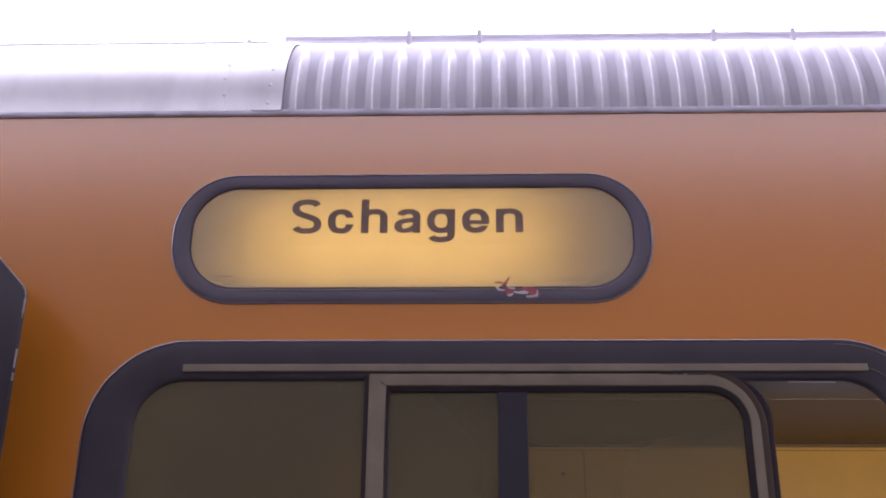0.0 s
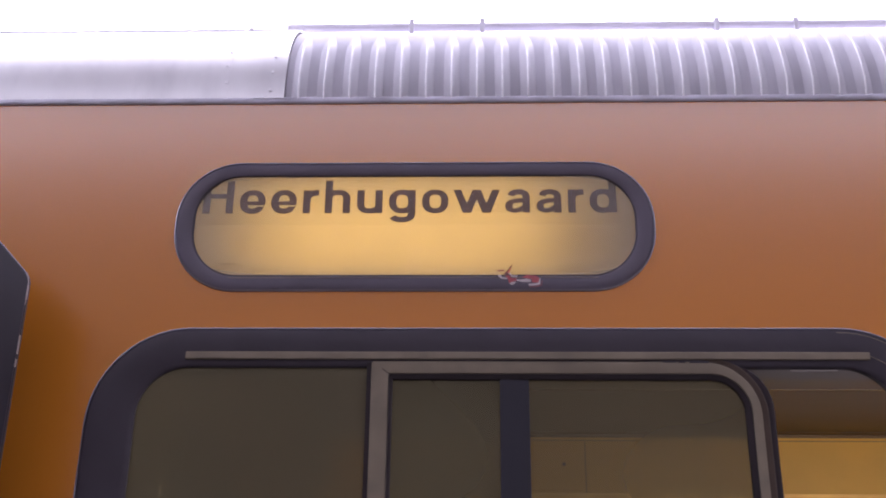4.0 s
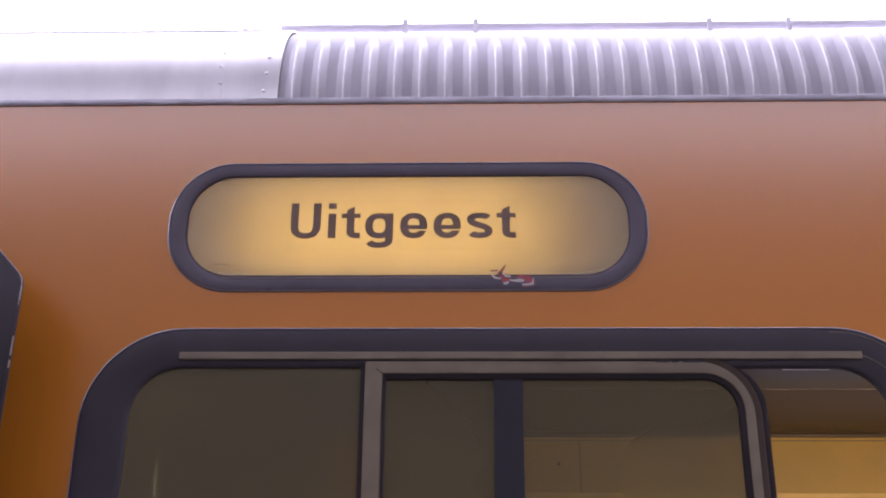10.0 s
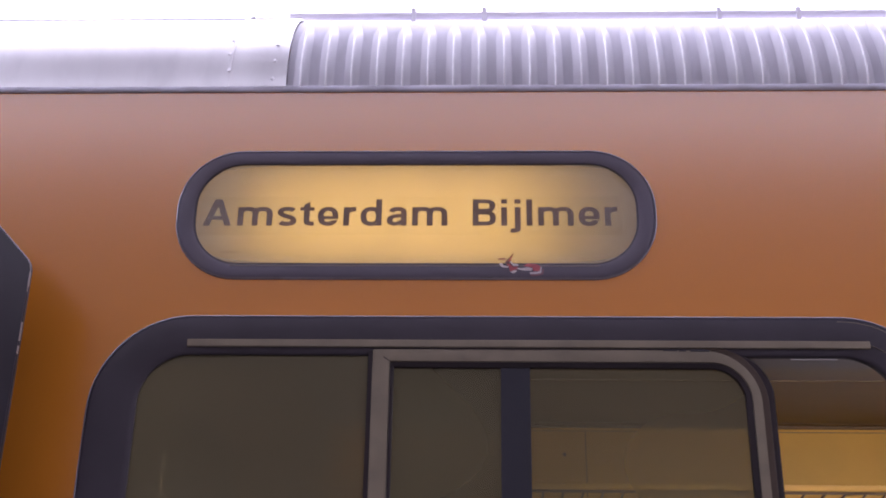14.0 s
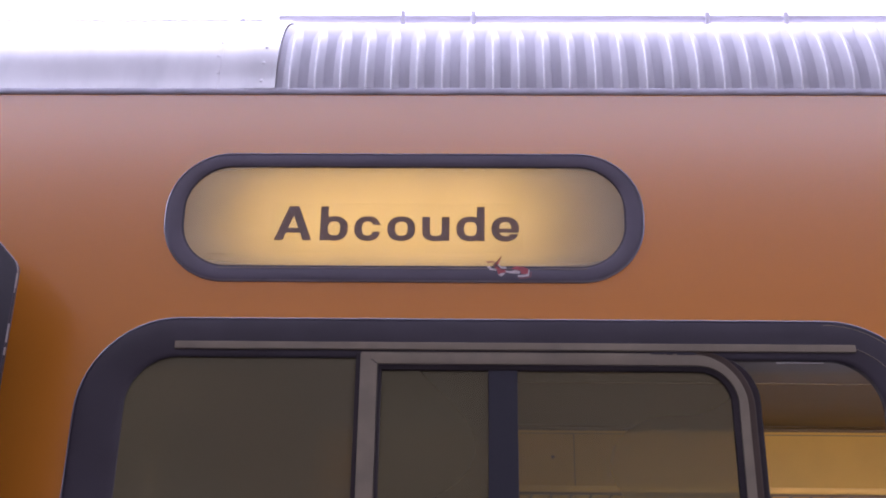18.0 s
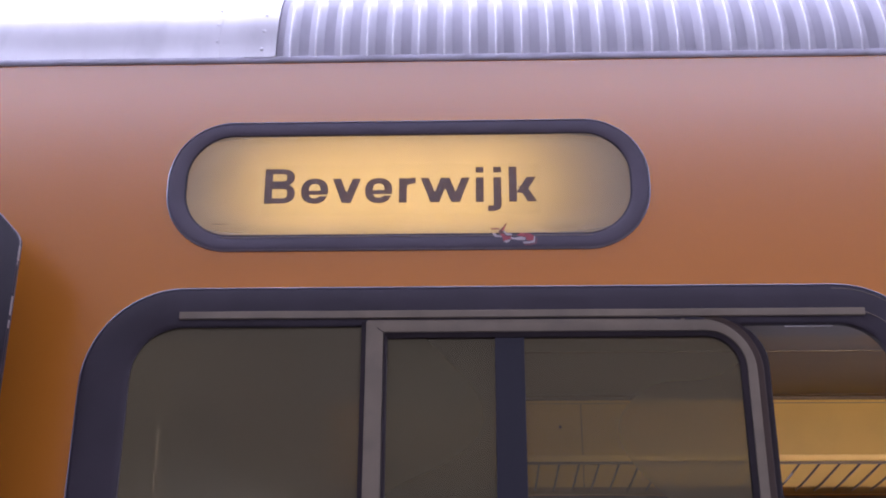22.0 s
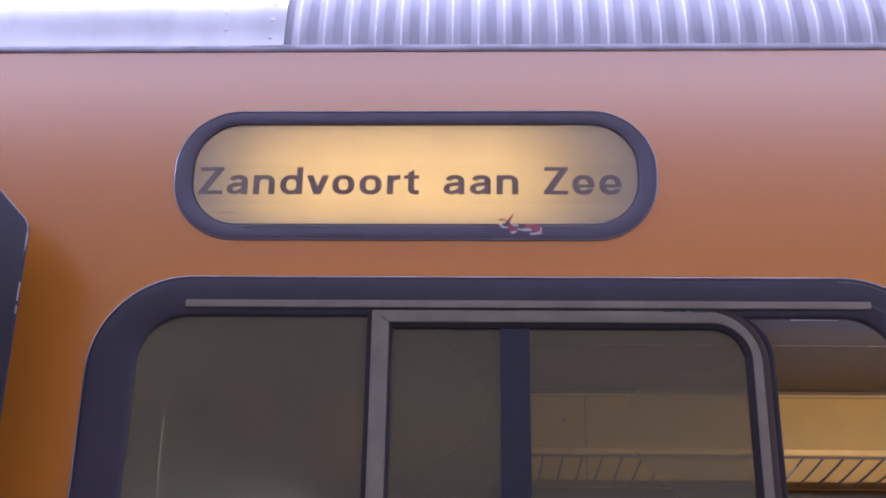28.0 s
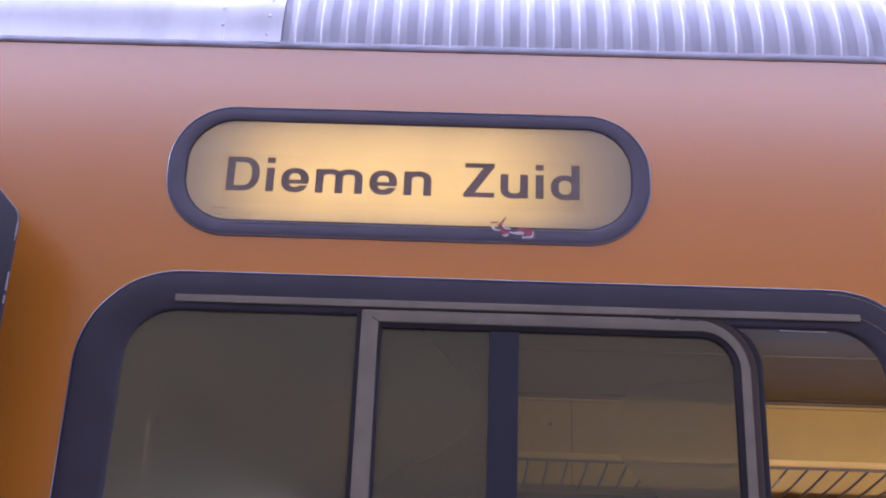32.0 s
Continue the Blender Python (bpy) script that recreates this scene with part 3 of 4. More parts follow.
def sash_edge(x1, z0, z1, r, start, prof):
    """A strip along the sash's closing edge and round both its corners: prof is a closed run of (outward offset, y)."""
    bm = bmesh.new()
    pts = rounded(-0.15, x1, z0, z1, (0.004, r, r, 0.004))[15:45]
    pts = [p for p in pts if p[0] > start + 0.004]
    pts = [(start, z0)] + pts + [(start, z1)]
    rows = []
    for i, (x, z) in enumerate(pts):
        a, b = pts[max(0, i - 1)], pts[min(len(pts) - 1, i + 1)]
        d = Vector((b[0] - a[0], b[1] - a[1])).normalized()
        nx, nz = d.y, -d.x
        rows.append([bm.verts.new((x + nx * g, y, z + nz * g)) for g, y in prof])
    for a, b in zip(rows, rows[1:]):
        for k in range(len(prof)):
            bm.faces.new((a[k], a[(k + 1) % len(prof)], b[(k + 1) % len(prof)], b[k]))
    bm.faces.new(rows[0][::-1])
    bm.faces.new(rows[-1])
    return bm


# ---- destination sign ----
BLIND_Y, BLIND_R = 0.008, 0.045
BLIND_LOW, BLIND_HIGH = 2.160, 2.462


def build_sign():
    s = thing("destination_sign", "lit rounded destination sign in black rubber frame above the window", "sign")
    x0, x1, z0, z1 = SIGN
    rad = (0.105,) * 4
    prof = [(-0.008, 0.0048), (-0.002, 0.0025), (0.0, -0.0003), (0.0, -0.0021), (-0.0015, -0.0031), (-0.005, -0.0038), (-0.012, -0.0041),
            (-0.019, -0.0037), (-0.0235, -0.0026), (-0.0255, -0.0014), (-0.0260, 0.0045), (-0.008, 0.0048)]
    part("rubber_frame", frame_ring(x0, x1, z0, z1, rad, prof, (1.1, 1.1, 0.93, 0.87)), M_SIGN_RUBBER, s, "black rubber frame", 40)
    part("sealing_bead", frame_ring(x0, x1, z0, z1, rad, BEAD), M_BEAD, s, "thin glossy sealing bead, lightened to carry the edge glint", 60)
    g = part("sign_glass", flat_pane(rounded(x0 + 0.0270, x1 - 0.0270, z0 + 0.0228, z1 - 0.0214, (0.080,) * 4), 0.0015), M_CLEAR, s, "slightly dirty clear glass, film denser towards the rim")
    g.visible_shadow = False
    part("glass_bead", frame_ring(x0, x1, z0, z1, rad, [(-0.0256, 0.0010), (-0.0256, -0.0017), (-0.0278, -0.0016), (-0.0288, -0.0005), (-0.0288, 0.0010)],
                                  (1.06, 1.06, 0.92, 0.80)), M_RUBBER, s, "", 40)
    # Grey tube that draws the light caught by the lower lip.
    low_run = [(x, -0.0036, z) for x, z in rounded(x0, x1, z0, z1, rad, -0.0205)]
    low_run = low_run[13:17]
    part("lip_highlight", tube(low_run, 0.0006, 6), M_GREY, s, "thin grey line drawn as the lit edge of the lower lip", 60)
    bx0, bx1, bz0, bz1, by = x0 - 0.03, x1 + 0.03, 2.0955, 2.532, 0.172
    bm = box(bx0, bx1, by, by + 0.004, bz0, bz1)
    for a in ((bx0, bx1, 0.0045, by, bz0, bz0 + 0.003), (bx0, bx1, 0.0045, by, bz1 - 0.003, bz1),
              (bx0, bx0 + 0.003, 0.0045, by, bz0 + 0.003, bz1 - 0.003), (bx1 - 0.003, bx1, 0.0045, by, bz0 + 0.003, bz1 - 0.003)):
        add_box(bm, *a)
    part("lamp_box", bm, M_BOX, s, "white enamelled lamp box")
    part("lamp_tube", tube([(-0.355, 0.150, 2.30), (-0.118, 0.150, 2.30), (0.119, 0.150, 2.30)], 0.012), M_TUBE, s, "glowing lamp tube", 60)
    for x, w in ((0.022, 0.011), (-0.322, 0.007)):
        part("rubber_nub", box(x - w, x + w, -0.0032, -0.0002, z0 - 0.0024, z0 + 0.002, 0.001), M_RUBBER, s, "small dark lump of rubber under the frame")
    part("scuff", box(-0.420, -0.392, 0.0003, 0.0012, 2.2338, 2.2346), M_GREY, s, "thin dark scuff on the glass")


NAMES = [  # text, left, right, capital height, distance down the blind
    ("Schagen", -0.3019, 0.0906, 0.0625, 0.0000),
    ("Heerhugowaard", -0.4583, 0.2440, 0.0610, 0.2007),
    ("Alkmaar", -0.3009, 0.0857, 0.0630, 0.3974),
    ("Uitgeest", -0.2950, 0.0847, 0.0643, 0.5857),
    ("Amsterdam Bijlmer", -0.4563, 0.2420, 0.0482, 0.7794),
    ("Abcoude", -0.3147, 0.0965, 0.0623, 0.9761),
    ("Beverwijk", -0.3373, 0.1181, 0.0634, 1.1591),
    ("Haarlem", -0.2960, 0.0778, 0.0634, 1.3646),
    ("Zandvoort aan Zee", -0.4593, 0.2460, 0.0492, 1.5613),
    ("Diemen Zuid", -0.4012, 0.1879, 0.0615, 1.7581),
]


# a bold grotesque, in heights of a capital: width of the ink, then the white on its left and right
METRICS = dict(A=(1.05, .04, .125), B=(.86, .105, .085), D=(.91, .105, .085), H=(.905, .105, .105), S=(.86, .085, .085), U=(.85, .10, .10),
               Z=(.85, .06, .06), a=(.735, .085, .10), b=(.78, .10, .085), c=(.755, .085, .08), d=(.79, .085, .10), e=(.767, .085, .085),
               g=(.79, .085, .105), h=(.755, .105, .10), i=(.225, .105, .105), j=(.375, .01, .105), k=(.78, .105, .05), l=(.222, .105, .105),
               m=(1.30, .10, .10), n=(.76, .10, .10), o=(.785, .085, .085), r=(.485, .10, .06), s=(.72, .08, .07), t=(.53, .045, .05),
               u=(.76, .10, .10), v=(.80, .03, .03), w=(1.375, .06, .06))
X_HEIGHT, STEM, ARCH, BAR, WORD_SPACE = 0.70, 0.220, 0.160, 0.132, 0.72


def bow(cx, cz, rx, rz, a0, a1, n=14, power=2.35):
    """Points of a slightly squared ellipse from angle a0 to a1."""
    out = []
    for i in range(n + 1):
        a = radians(a0 + (a1 - a0) * i / n)
        c, s = math.cos(a), math.sin(a)
        out.append((cx + rx * math.copysign(abs(c) ** (2 / power), c), cz + rz * math.copysign(abs(s) ** (2 / power), s)))
    return out


def bend(p0, p1, p2, p3, n=10):
    return [tuple((1 - t) ** 3 * a + 3 * t * (1 - t) ** 2 * b + 3 * t * t * (1 - t) * c + t ** 3 * d for a, b, c, d in zip(p0, p1, p2, p3))
            for t in (i / n for i in range(n + 1))]


def pen(path, wide=STEM, high=ARCH):
    """A stroke along a path whose upright runs are wide and whose level runs are high."""
    left, right = [], []
    for i, (x, z) in enumerate(path):
        (xa, za), (xb, zb) = path[max(i - 1, 0)], path[min(i + 1, len(path) - 1)]
        d = math.hypot(xb - xa, zb - za) or 1.0
        nx, nz = -(zb - za) / d * wide / 2, (xb - xa) / d * high / 2
        left.append((x + nx, z + nz))
        right.append((x - nx, z - nz))
    return left, right


def slab(x0, z0, x1, z1, w0, w1=None):
    """A slanting bar with level ends, from the left side of its foot to the left side of its head."""
    return [(x0, z0), (x1, z1)], [(x0 + w0, z0), (x1 + (w1 or w0), z1)]


def level(x0, x1, z, high=BAR):
    return [(x0, z + high / 2), (x1, z + high / 2)], [(x0, z - high / 2), (x1, z - high / 2)]


def ess(w, tall, h, v):
    up, low = tall * 0.735, tall * 0.268
    top = bow(w / 2, up, w / 2 - h, tall + 0.012 - v - up, 22, 180)
    spine = bend((h, up), (h, up - 0.27 * tall), (w - h, low + 0.28 * tall), (w - h, low))
    return [pen(top + spine[1:] + bow(w / 2, low, w / 2 - h, low + 0.012 - v, 0, -158)[1:])]


def strokes(c, w):
    """The strokes of a letter of ink width w; capitals are 1 high."""
    h, v, x = STEM / 2, ARCH / 2, X_HEIGHT
    up = lambda px, z0=0.0, z1=x: slab(px - h, z0, px - h, z1, STEM)
    ring = pen(bow(w / 2, x / 2, w / 2 - h, x / 2 + 0.012 - v, 0, 360, 40))

    def arch(x0, x1, foot=0.0):
        mid, top = (x0 + x1) / 2 + 0.01, x + 0.012 - v
        return pen(bow(mid, 0.43, mid - x0, top - 0.43, 172, 90) + bow(mid, 0.43, x1 - mid, top - 0.43, 90, 0)[1:] + [(x1, foot)])
    if c == "l":
        return [up(h, 0, 1)]
    if c == "i":
        return [up(h), up(h, 0.835, 1)]
    if c == "j":
        return [pen([(w - h, x), (w - h, -0.06)] + bend((w - h, -0.08), (w - h, -0.19), (w * 0.45, -0.185), (0.0, -0.18))[1:]), up(w - h, 0.835, 1)]
    if c == "o":
        return [ring]
    if c == "d":
        return [ring, up(w - h, 0, 1)]
    if c == "b":
        return [ring, up(h, 0, 1)]
    if c == "g":
        return [ring, pen([(w - h, x), (w - h, -0.02)] + bow(w / 2, -0.03, w / 2 - h, 0.25 - v + 0.0, 0, -158)[1:])]
    if c == "c":
        inner, outer = pen(bow(w / 2, x / 2, w / 2 - h, x / 2 + 0.012 - v, 44, 316, 30))
        level_in, level_out = w - STEM * 1.12, w - 0.012
        return [([(level_in, 0.455)] + inner + [(level_in, 0.262)], [(level_out, 0.455)] + outer + [(level_out, 0.262)])]
    if c == "e":
        inner, outer = pen(bow(w / 2, x / 2, w / 2 - h, x / 2 + 0.012 - v, -8, 314, 34))
        return [(inner + [(w - STEM * 1.12, 0.205)], outer + [(w - 0.02, 0.205)]), level(h, w - 0.012, x / 2 - 0.045, 0.118)]
    if c == "a":
        left = 0.06 + h
        cx, rx = (left + w - h) / 2, (w - h - left) / 2
        top = bow(cx, 0.475, rx, x + 0.012 - v - 0.475, 168, 0) + [(w - h, 0.0)]
        bowl = bend((w - h, 0.385), (w * 0.50, 0.37), (h, 0.37), (h, 0.21)) + bend((h, 0.20), (h, 0.055), (w * 0.40, 0.055), (w * 0.50, 0.075))[1:] \
            + bend((w * 0.50, 0.075), (w * 0.62, 0.10), (w - h, 0.17), (w - h, 0.27))[1:]
        return [pen(top), pen(bowl, STEM, 0.135)]
    if c in "hn":
        return [up(h, 0, 1 if c == "h" else x), arch(h, w - h)]
    if c == "m":
        return [up(h), arch(h, w / 2), arch(w / 2, w - h)]
    if c == "u":
        bowl = bow(w / 2 - 0.01, 0.27, w / 2 - 0.01 - h, 0.282 - v, 180, 270) + bow(w / 2 - 0.01, 0.27, w / 2 + 0.01 - h, 0.282 - v, 270, 352)[1:]
        return [pen([(h, x)] + bowl), up(w - h)]
    if c == "r":
        return [up(h), pen(bow(w, 0.40, w - h, x + 0.008 - v - 0.40, 175, 92), STEM, 0.175)]
    if c == "s":
        return ess(w, x, h, v)
    if c == "t":
        stem = 0.145
        foot = [(stem + h, 0.60), (stem + h, 0.22)] + bend((stem + h, 0.20), (stem + h, 0.062), (w * 0.75, 0.07), (w, 0.075))[1:]
        return [pen(foot), level(0.0, w, x - BAR / 2), ([(stem, 0.60), (stem, 0.80)], [(stem + STEM, 0.60), (stem + STEM, 0.905)])]
    if c == "k":
        return [up(h, 0, 1), slab(STEM - 0.02, 0.25, w - 0.285, x, 0.265), slab(w - 0.265, 0.0, STEM + 0.04, 0.43, 0.265, 0.24)]
    if c == "v":
        return [slab(w / 2 - 0.125, 0, 0, x, 0.25, 0.235), slab(w / 2 - 0.125, 0, w - 0.235, x, 0.25, 0.235)]
    if c == "w":
        q = 0.245
        return [slab(w * 0.29 - q / 2, 0, 0, x, q, 0.23), slab(w * 0.29 - q / 2, 0, w / 2 - q / 2, x, q),
                slab(w * 0.71 - q / 2, 0, w / 2 - q / 2, x, q), slab(w * 0.71 - q / 2, 0, w - 0.23, x, q, 0.23)]
    if c == "A":
        return [slab(0, 0, w / 2 - 0.14, 1, 0.245, 0.25), slab(w - 0.245, 0, w / 2 - 0.11, 1, 0.245, 0.25), level(0.20, w - 0.20, 0.29, 0.14)]
    if c == "H":
        return [up(h, 0, 1), up(w - h, 0, 1), level(h, w - h, 0.525, 0.14)]
    if c == "U":
        return [pen([(h, 1.0)] + bow(w / 2, 0.36, w / 2 - h, 0.372 - v, 180, 360, 26) + [(w - h, 1.0)])]
    if c == "D":
        r = w * 0.52 - h
        return [up(h, 0, 1), pen([(h, 1 - v)] + bow(w - h - r, 0.5, r, 0.5 - v, 90, -90, 26) + [(h, v)])]
    if c == "B":
        r = w * 0.34 - h * 0.5
        top = [(h, 1 - v)] + bow(w - 0.02 - h - r, 0.745, r, 0.255 - v, 90, -90, 20) + [(h, 0.49 + v)]
        low = [(h, 0.57 - v)] + bow(w - h - r, 0.285, r, 0.285 - v, 90, -90, 20) + [(h, v)]
        return [up(h, 0, 1), pen(top, STEM, 0.145), pen(low, STEM, 0.15)]
    if c == "S":
        return ess(w, 1.0, h, v)
    return [level(0.03, w, 1 - 0.07, 0.14), level(0.0, w, 0.07, 0.14), slab(0.0, 0.10, w - 0.29, 0.90, 0.29)]


def letters(text, x0, x1, cap):
    """The letters of one name as meshes in the xz plane about the middle of the capitals, set from x0 to x1."""
    run = sum(sum(METRICS[c]) if c != " " else WORD_SPACE for c in text) - METRICS[text[0]][1] - METRICS[text[-1]][2]
    wide = (x1 - x0) / run
    x, made = x0 - METRICS[text[0]][1] * wide, []
    for c in text:
        if c == " ":
            x += WORD_SPACE * wide
            continue
        ink, before, after = METRICS[c]
        x += before * wide
        verts, faces = [], []
        for k, (left, right) in enumerate(strokes(c, ink)):
            first, n = len(verts), len(left)
            verts += [(x + px * wide, -0.00002 * k, (pz - 0.5) * cap) for px, pz in left + right]
            faces += [(first + i, first + i + 1, first + n + i + 1, first + n + i) for i in range(n - 1)]
        me = bpy.data.meshes.new("letter")
        me.from_pydata(verts, [], faces)
        me.materials.append(M_LETTER)
        made.append(me)
        x += (ink + after) * wide
    return made


def build_blind():
    b = thing("roller_blind", "backlit cream roller blind printed with black station names", "blind")
    bm = bmesh.new()
    nx = 24
    rows = [[bm.verts.new((SIGN[0] - 0.015 + 0.83 * i / nx, BLIND_Y + 0.0022, z)) for z in np.linspace(2.155, 2.465, 9)] for i in range(nx + 1)]
    for p, q in zip(rows, rows[1:]):
        for k in range(8):
            bm.faces.new((p[k], q[k], q[k + 1], p[k + 1]))
    part("fabric", bm, M_FABRIC, b, "translucent cream blind fabric")
    movers = []
    for z in (BLIND_LOW, BLIND_HIGH):
        r = part("roller", tube([(SIGN[0] - 0.01, 0, 0), (-0.1, 0, 0), (SIGN[1] + 0.01, 0, 0)], 0.030, 16), M_GREY, b, "", 40)
        movers.append((r, z))
    names = []
    for text, x0, x1, cap, down in NAMES:
        ob = part("station_name", flat_pane([(x0 - 0.006, -cap * 0.85), (x1 + 0.006, -cap * 0.85), (x1 + 0.006, cap * 0.6), (x0 - 0.006, cap * 0.6)], 0.0006),
                  M_FILM, b, "clear film printed with the name " + text)
        for me in letters(text, x0, x1, cap):
            new("letter", me).parent = ob
        names.append((ob, cap, down))
    return movers, names


SCROLL = [  # seconds, length of blind wound up so far
    (0, 0.0000), (0.5, 0.0452), (1.0, 0.0905), (1.5, 0.1357), (1.8, 0.1623), (1.92, 0.1662), (3.38, 0.1672), (3.5, 0.1721),
    (4.0, 0.2154), (4.5, 0.2597), (5.0, 0.3039), (5.5, 0.3482), (5.65, 0.3570), (5.8, 0.3580), (7.1, 0.3580), (7.2, 0.3629),
    (7.5, 0.3900), (8.0, 0.4336), (8.5, 0.4763), (9.0, 0.5192), (9.3, 0.5473), (9.45, 0.5552), (10.8, 0.5552), (10.92, 0.5591),
    (11.5, 0.6112), (12.0, 0.6555), (12.5, 0.7007), (12.95, 0.7411), (13.1, 0.7499), (14.7, 0.7499), (14.85, 0.7578),
    (15.3, 0.7991), (15.9, 0.8532), (16.5, 0.9083), (16.62, 0.9191), (16.75, 0.9240), (18.22, 0.9240), (18.35, 0.9280), (18.5, 0.9398), (19.0, 0.9850),
    (19.5, 1.0312), (20.0, 1.0739), (20.35, 1.1089), (20.5, 1.1158), (21.95, 1.1158), (22.08, 1.1227), (22.5, 1.1611), (23.0, 1.2083),
    (23.5, 1.2525), (23.98, 1.2987), (24.2, 1.3135), (24.35, 1.3145), (25.55, 1.3145), (25.7, 1.3233), (26.2, 1.3686), (26.8, 1.4236),
    (27.5, 1.4866), (27.75, 1.5092), (27.9, 1.5171), (29.25, 1.5171), (29.4, 1.5220), (29.5, 1.5289), (30.0, 1.5751), (30.5, 1.6213), (31.0, 1.6649),
    (31.35, 1.7010), (31.5, 1.7108), (31.6, 1.7128), (32.0, 1.7128)]


def blind_pose(u):
    """Where a point of the blind lies: flat behind the glass, or led back and wound on the lower or the upper roller."""
    if BLIND_LOW <= u <= BLIND_HIGH:
        return pose(0, BLIND_Y, u)
    up = u > BLIND_HIGH
    a = (u - BLIND_HIGH if up else BLIND_LOW - u) / BLIND_R
    y = BLIND_Y + BLIND_R * (1 - math.cos(a)) + 0.03 * (1 - math.exp(-3 * a))
    z = BLIND_HIGH + BLIND_R * math.sin(a) if up else BLIND_LOW - BLIND_R * math.sin(a)
    return pose(0, y, z, math.degrees(-a if up else a))


# ---- torn sticker ----
def build_sticker():
    s = thing("torn_sticker", "torn remains of a red and white sticker on the sign frame", "sticker")

    def scrap(name, mat, y, *pts):
        """A thin torn piece at depth y; points in millimetres from the sticker's left end on the frame's lower lip."""
        part(name, pane([(0.043 + px / 1000, 2.212 + pz / 1000) for px, pz in pts], y - 0.0003, y), mat, s)
    scrap("faded_scrap", M_DARKRED, -0.0046, (-3, 9), (9, 10), (12, 7), (0, 6))
    scrap("faded_scrap", M_DARKRED, -0.0050, (9, 3), (16, 10), (21, 17), (24, 19), (21, 11), (18, 5), (21, 0), (12, -1))
    scrap("red_scrap", M_RED, -0.0053, (14, 4), (18, 9), (21, 14), (19.5, 8), (17, 4))
    scrap("white_scrap", M_WHITE, -0.0049, (-1, 0), (4, 1), (6.5, -3), (15, -5), (14, -7), (4, -6))
    scrap("red_scrap", M_RED, -0.0047, (12, -1), (17, 0), (22, -5), (30, -5), (29.5, -11), (26, -9), (23, -16), (17.5, -14), (16, -7))
    scrap("white_scrap", M_WHITE, -0.0054, (16.5, 3), (19.5, 4), (22, 0), (31, -1), (31, -4), (23, -4))
    scrap("white_scrap", M_WHITE, -0.0051, (17.5, -14), (22, -12), (28.5, -11), (27.5, -14), (22, -17))
    scrap("white_scrap", M_WHITE, -0.0049, (28.5, -7), (36, -8), (46, -6), (53.5, -8), (52.5, -12), (41.5, -12), (31, -10))
    scrap("red_scrap", M_RED, -0.0053, (38.5, -4), (46, 0), (60.5, -1), (67, -5), (65.5, -13), (55, -13), (54, -7), (44, -5))
    scrap("white_scrap", M_WHITE, -0.0050, (49, -15), (62.5, -14), (65.5, -12), (67, -5), (69, -6), (68, -16), (59, -18), (50, -18))
    scrap("pale_red_scrap", M_PALERED, -0.0047, (50, -18.5), (60.5, -18.5), (69, -16), (70.5, -8), (72.5, -10), (70.5, -18), (60.5, -21), (51.5, -21))


# ---- inside the carriage ----
IN_Y, CEIL_Z = 2.55, 2.474


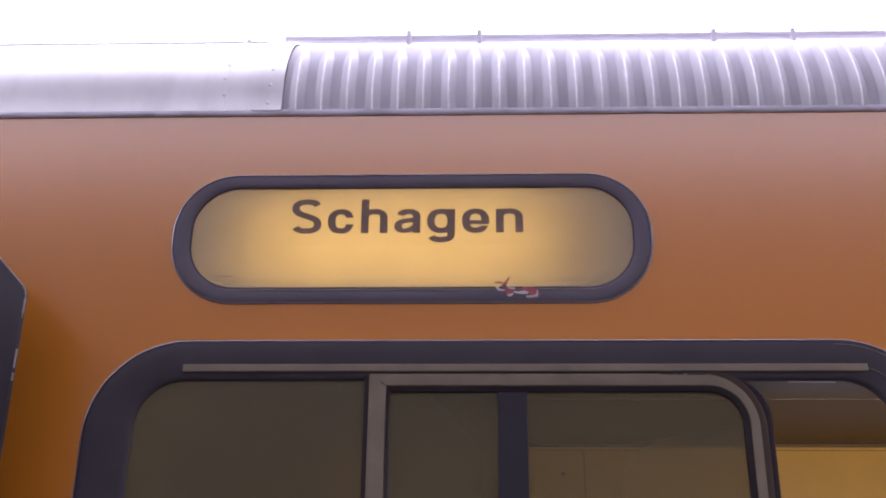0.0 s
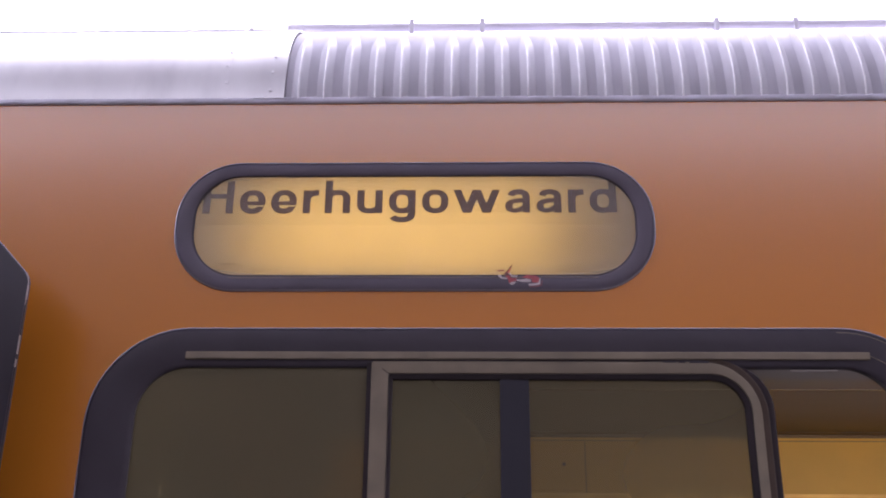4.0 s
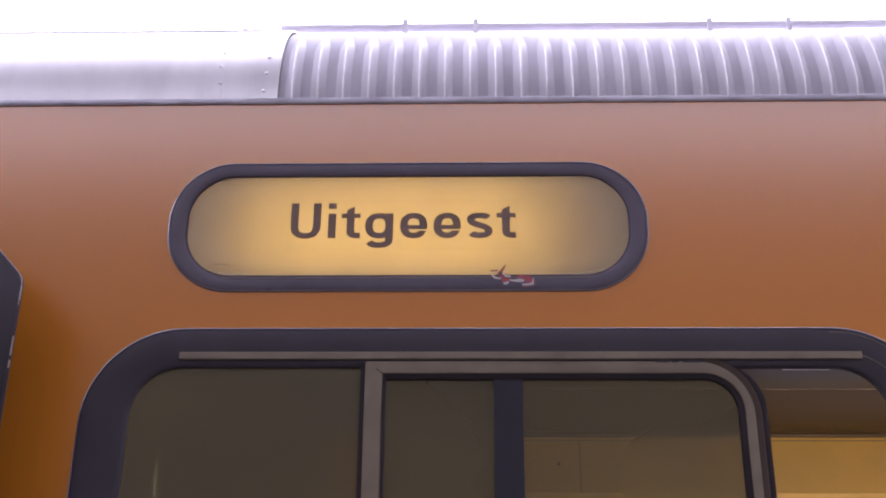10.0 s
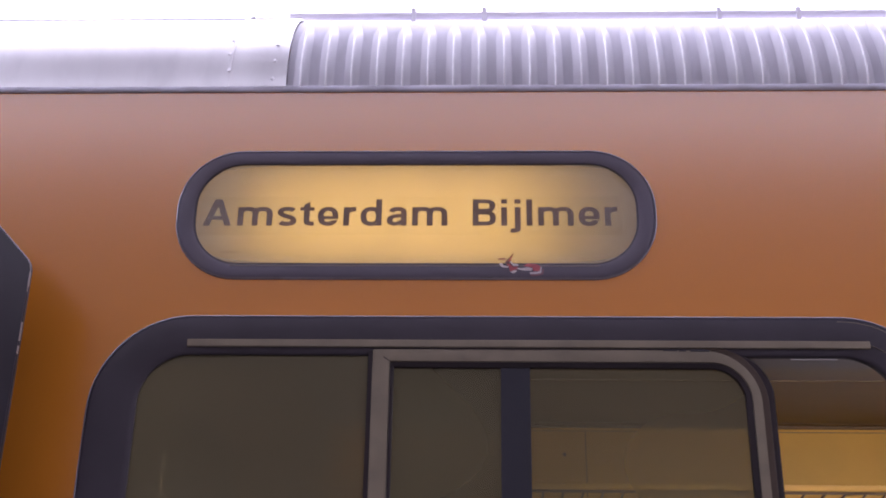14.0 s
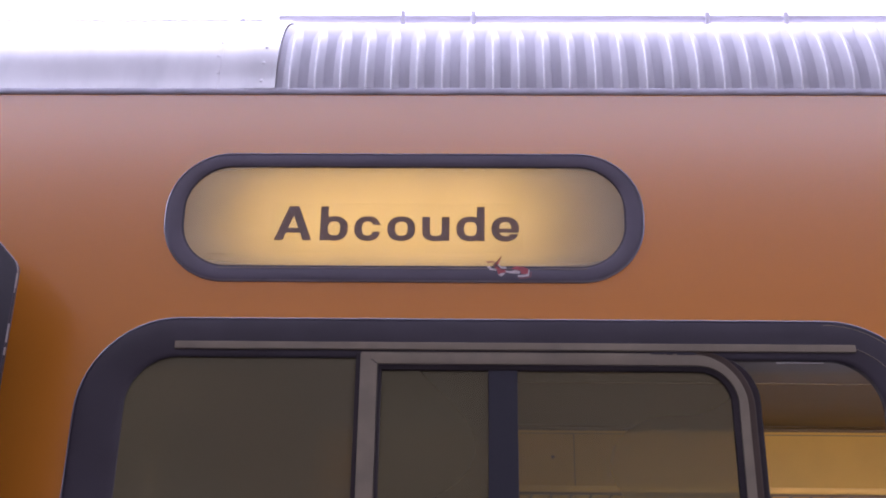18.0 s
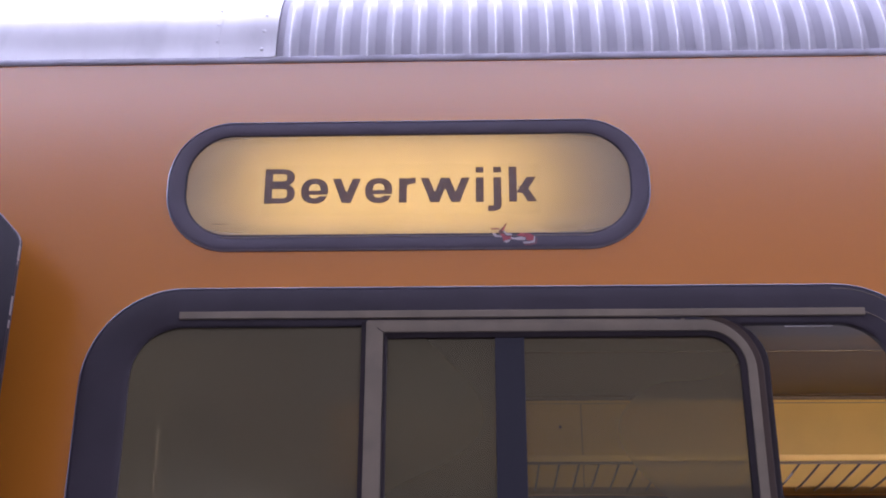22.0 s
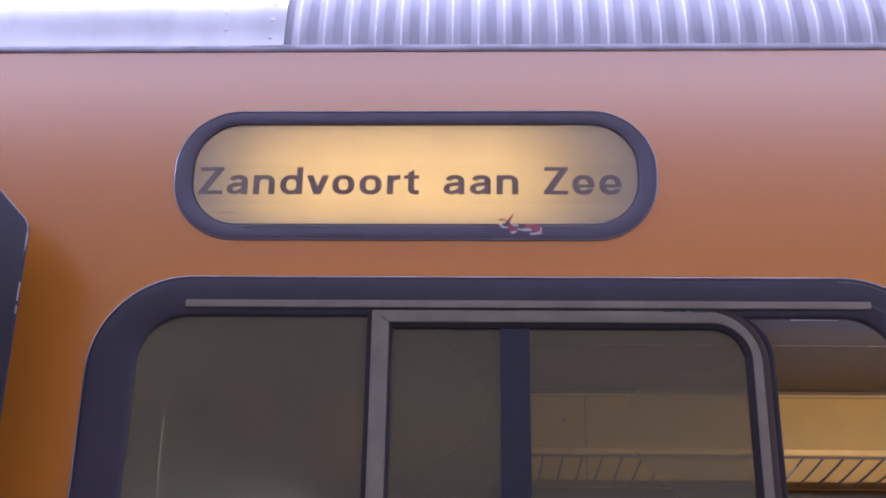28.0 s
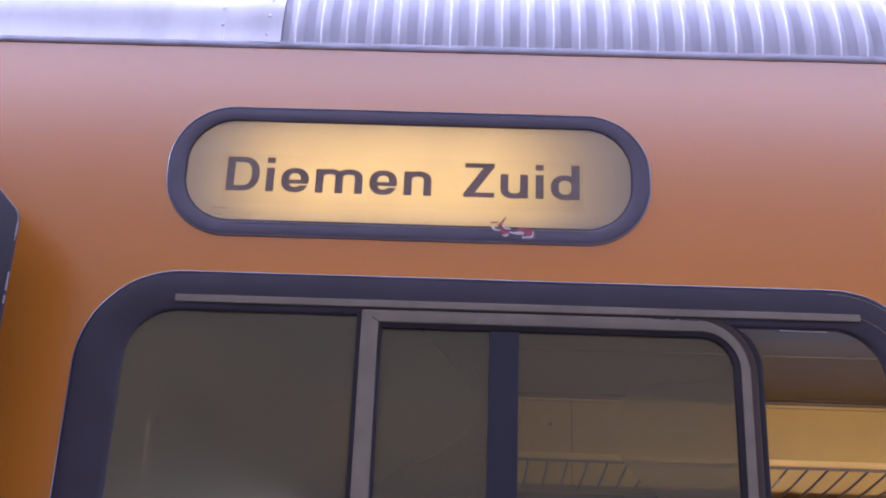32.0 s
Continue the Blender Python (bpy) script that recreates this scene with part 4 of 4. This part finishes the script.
def build_interior():
    c = part("ceiling", box(X0 + 0.04, X1 - 0.04, 0.19, IN_Y, CEIL_Z, CEIL_Z + 0.02), M_CEIL, None)
    for y, h in ((1.82, 0.003), (1.57, 0.004)):
        part("ceiling_trim", box(X0 + 0.05, X1 - 0.05, y - 0.006, y + 0.006, CEIL_Z - h, CEIL_Z - 0.0003, 0.001), M_GREY, c)
    part("edge_trim", box(X0 + 0.05, X1 - 0.05, IN_Y - 0.035, IN_Y - 0.001, CEIL_Z - 0.003, CEIL_Z - 0.0003, 0.001), M_RACK, c)
    tagged(c, "brown laminated carriage ceiling", "ceiling", kind="structure")
    wall = part("wall_inner_far", box(X0 + 0.04, X1 - 0.04, IN_Y, IN_Y + 0.02, 2.092, CEIL_Z - 0.002), M_YELLOW, None)
    tagged(wall, "yellow laminated inner wall above the far windows", "wall", kind="structure")
    part("top_trim", box(X0 + 0.05, X1 - 0.05, IN_Y - 0.010, IN_Y - 0.0002, CEIL_Z - 0.0150, CEIL_Z - 0.0035, 0.002), M_RACK, wall, "thin dark trim")
    part("shadow_joint", box(X0 + 0.05, X1 - 0.05, IN_Y - 0.003, IN_Y - 0.0002, CEIL_Z - 0.0285, CEIL_Z - 0.0265), M_WOOD, wall)
    for x in (-0.55, 0.44, 0.889, 1.95):
        part("joint_strip", box(x - 0.0015, x + 0.0015, IN_Y - 0.002, IN_Y - 0.0002, 2.095, CEIL_Z - 0.030), M_RACK, wall)
    part("hatch", box(0.30 - 0.07, 0.432, IN_Y - 0.005, IN_Y - 0.0003, 2.25, 2.395, 0.002), M_YELLOW, wall, "yellow service hatch")
    part("hatch_lock", tube([(0.355, IN_Y - 0.009, 2.352), (0.355, IN_Y - 0.0055, 2.352)], 0.007), M_RACK, wall)
    low = [(X0 + 0.04, 0.2), (X1 - 0.04, 0.2), (X1 - 0.04, 2.0895), (X0 + 0.04, 2.0895)]
    lower = part("wall_inner_lower", holed_plate(low, [rounded(x - 0.62, x + 0.62, 1.28, 2.03, (0.1,) * 4) for x in (-1.6, 0.1, 1.8)], IN_Y + 0.03, IN_Y + 0.05), M_WOOD, None)
    tagged(lower, "brown laminated lower inner wall", "wall", kind="structure")
    fl = part("floor", box(X0 + 0.04, X1 - 0.04, 0.01, 2.77, 0.122, 0.20), M_FLOOR, None)
    tagged(fl, "dark grey carriage floor", "floor", kind="structure")
    hole = rounded(WIN[0] + 0.035, WIN[1] - 0.035, WIN[2] + 0.04, 2.078, (0.11,) * 4)
    near = part("wall_inner_near", holed_plate([(X0 + 0.04, 0.2), (X1 - 0.04, 0.2), (X1 - 0.04, 2.088), (X0 + 0.04, 2.088)], [hole], 0.036, 0.050), M_WOOD, None)
    tagged(near, "brown laminated inner wall round the near window", "wall", kind="structure")
    cove = part("cove_panel", box(X0 + 0.04, X1 - 0.04, 0.180, 0.189, 2.0945, CEIL_Z), M_CEIL, None)
    part("cove_base", box(X0 + 0.04, X1 - 0.04, 0.052, 0.189, 2.0885, 2.0945), M_CEIL, cove)
    tagged(cove, "brown cove panel behind the sign", "wall", kind="structure")
    # Unseen source, added to light the yellow wall and the ceiling.
    lamp = thing("interior_fill_lamp", "unseen long warm fill lamp added to light the interior", "lamp")
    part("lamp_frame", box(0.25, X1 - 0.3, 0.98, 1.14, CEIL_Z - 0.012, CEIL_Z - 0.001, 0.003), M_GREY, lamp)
    part("diffuser", box(0.27, X1 - 0.32, 1.00, 1.12, CEIL_Z - 0.085, CEIL_Z - 0.0125, 0.02), M_DIFFUSER, lamp, "glowing diffuser of the added fill lamp")


def build_rack():
    r = thing("luggage_rack", "luggage rack with a yellow rail and thin dark bars", "rack")
    part("front_rail", box(X0 + 0.06, X1 - 0.06, 2.19, 2.212, 2.1655, 2.188, 0.005), M_RAIL, r, "yellow enamelled front rail", 40)
    part("rail_lip", box(X0 + 0.06, X1 - 0.06, 2.191, 2.210, 2.1570, 2.1652, 0.002), M_RACK, r, "dark lip under the front rail")
    part("rear_rail", box(X0 + 0.06, X1 - 0.06, 2.534, 2.549, 2.090, 2.118, 0.004), M_LEDGE, r, "brown-yellow rear ledge", 40)
    bar = tube([(0, 2.206, 2.161), (0, 2.30, 2.142), (0, 2.42, 2.120), (0, 2.538, 2.104)], 0.0042, 8)
    me = part("rack_bar", bar, M_RACK, r, "", 60).data
    for i in range(-24, 44):
        x = 1.177 + 0.0715 * i
        if X0 + 0.1 < x < X1 - 0.1:
            share("rack_bar", me, r, pose(x, 0, 0))
    bpy.data.objects.remove(bpy.data.objects["rack_bar"])
    # Chrome tube beside one bar, put in as its highlight.
    part("bar_highlight", tube([(1.1735, 2.300, 2.1395), (1.1735, 2.420, 2.1175)], 0.0021, 6), M_POLE, r, "thin bright tube as the highlight of one bar", 60)


def build_partition():
    p = thing("partition", "brown laminated partition with a doorway inside the carriage", "partition")
    bm = holed_plate([(0.192, 0.201), (2.53, 0.201), (2.53, 2.472), (0.192, 2.472)], [[(0.40, 0.24), (0.90, 0.24), (0.90, 2.075), (0.40, 2.075)]], -0.0125, 0.0125)
    bmesh.ops.transform(bm, matrix=Matrix.Translation((-0.5875, 0, 0)) @ Matrix.Rotation(radians(90), 4, "Z"), verts=bm.verts)
    part("partition_board", bm, M_WOOD, p)
    part("edge_board", box(-0.600, -0.575, 0.052, 0.1915, 0.201, 2.087), M_WOOD, p)
    part("inner_door", box(-0.5995, -0.5755, 0.4005, 0.8995, 0.2405, 2.0745), M_DARKDOOR, p, "dark inner door")
    pole = thing("grab_pole", "slim chrome grab pole beside the partition", "pole", at=(-0.555, 0.255, 0))
    part("pole_tube", tube([(0, 0, 0.201), (0, 0, 1.2), (0, 0, 1.945)], 0.0032), M_POLE, pole, "", 60)
    part("pole_foot", tube([(0, 0, 0.2005), (0, 0, 0.215)], 0.02), M_POLE, pole, "", 60)


build_setting()
build_carriage()
build_conduits()
build_black_panel()
build_window()
build_sign()
ROLLERS, STATIONS = build_blind()
build_sticker()
build_interior()
build_rack()
build_partition()


def motions():
    for roller, z in ROLLERS:
        walk(roller, [(t, pose(0, BLIND_Y + BLIND_R + 0.03, z, -math.degrees(s / BLIND_R))) for t, s in SCROLL])
    for k, (ob, cap, down) in enumerate(STATIONS):
        base = 2.3140 - down + cap / 2
        walk(ob, [(t, blind_pose(base + s)) for t, s in SCROLL])


motions()
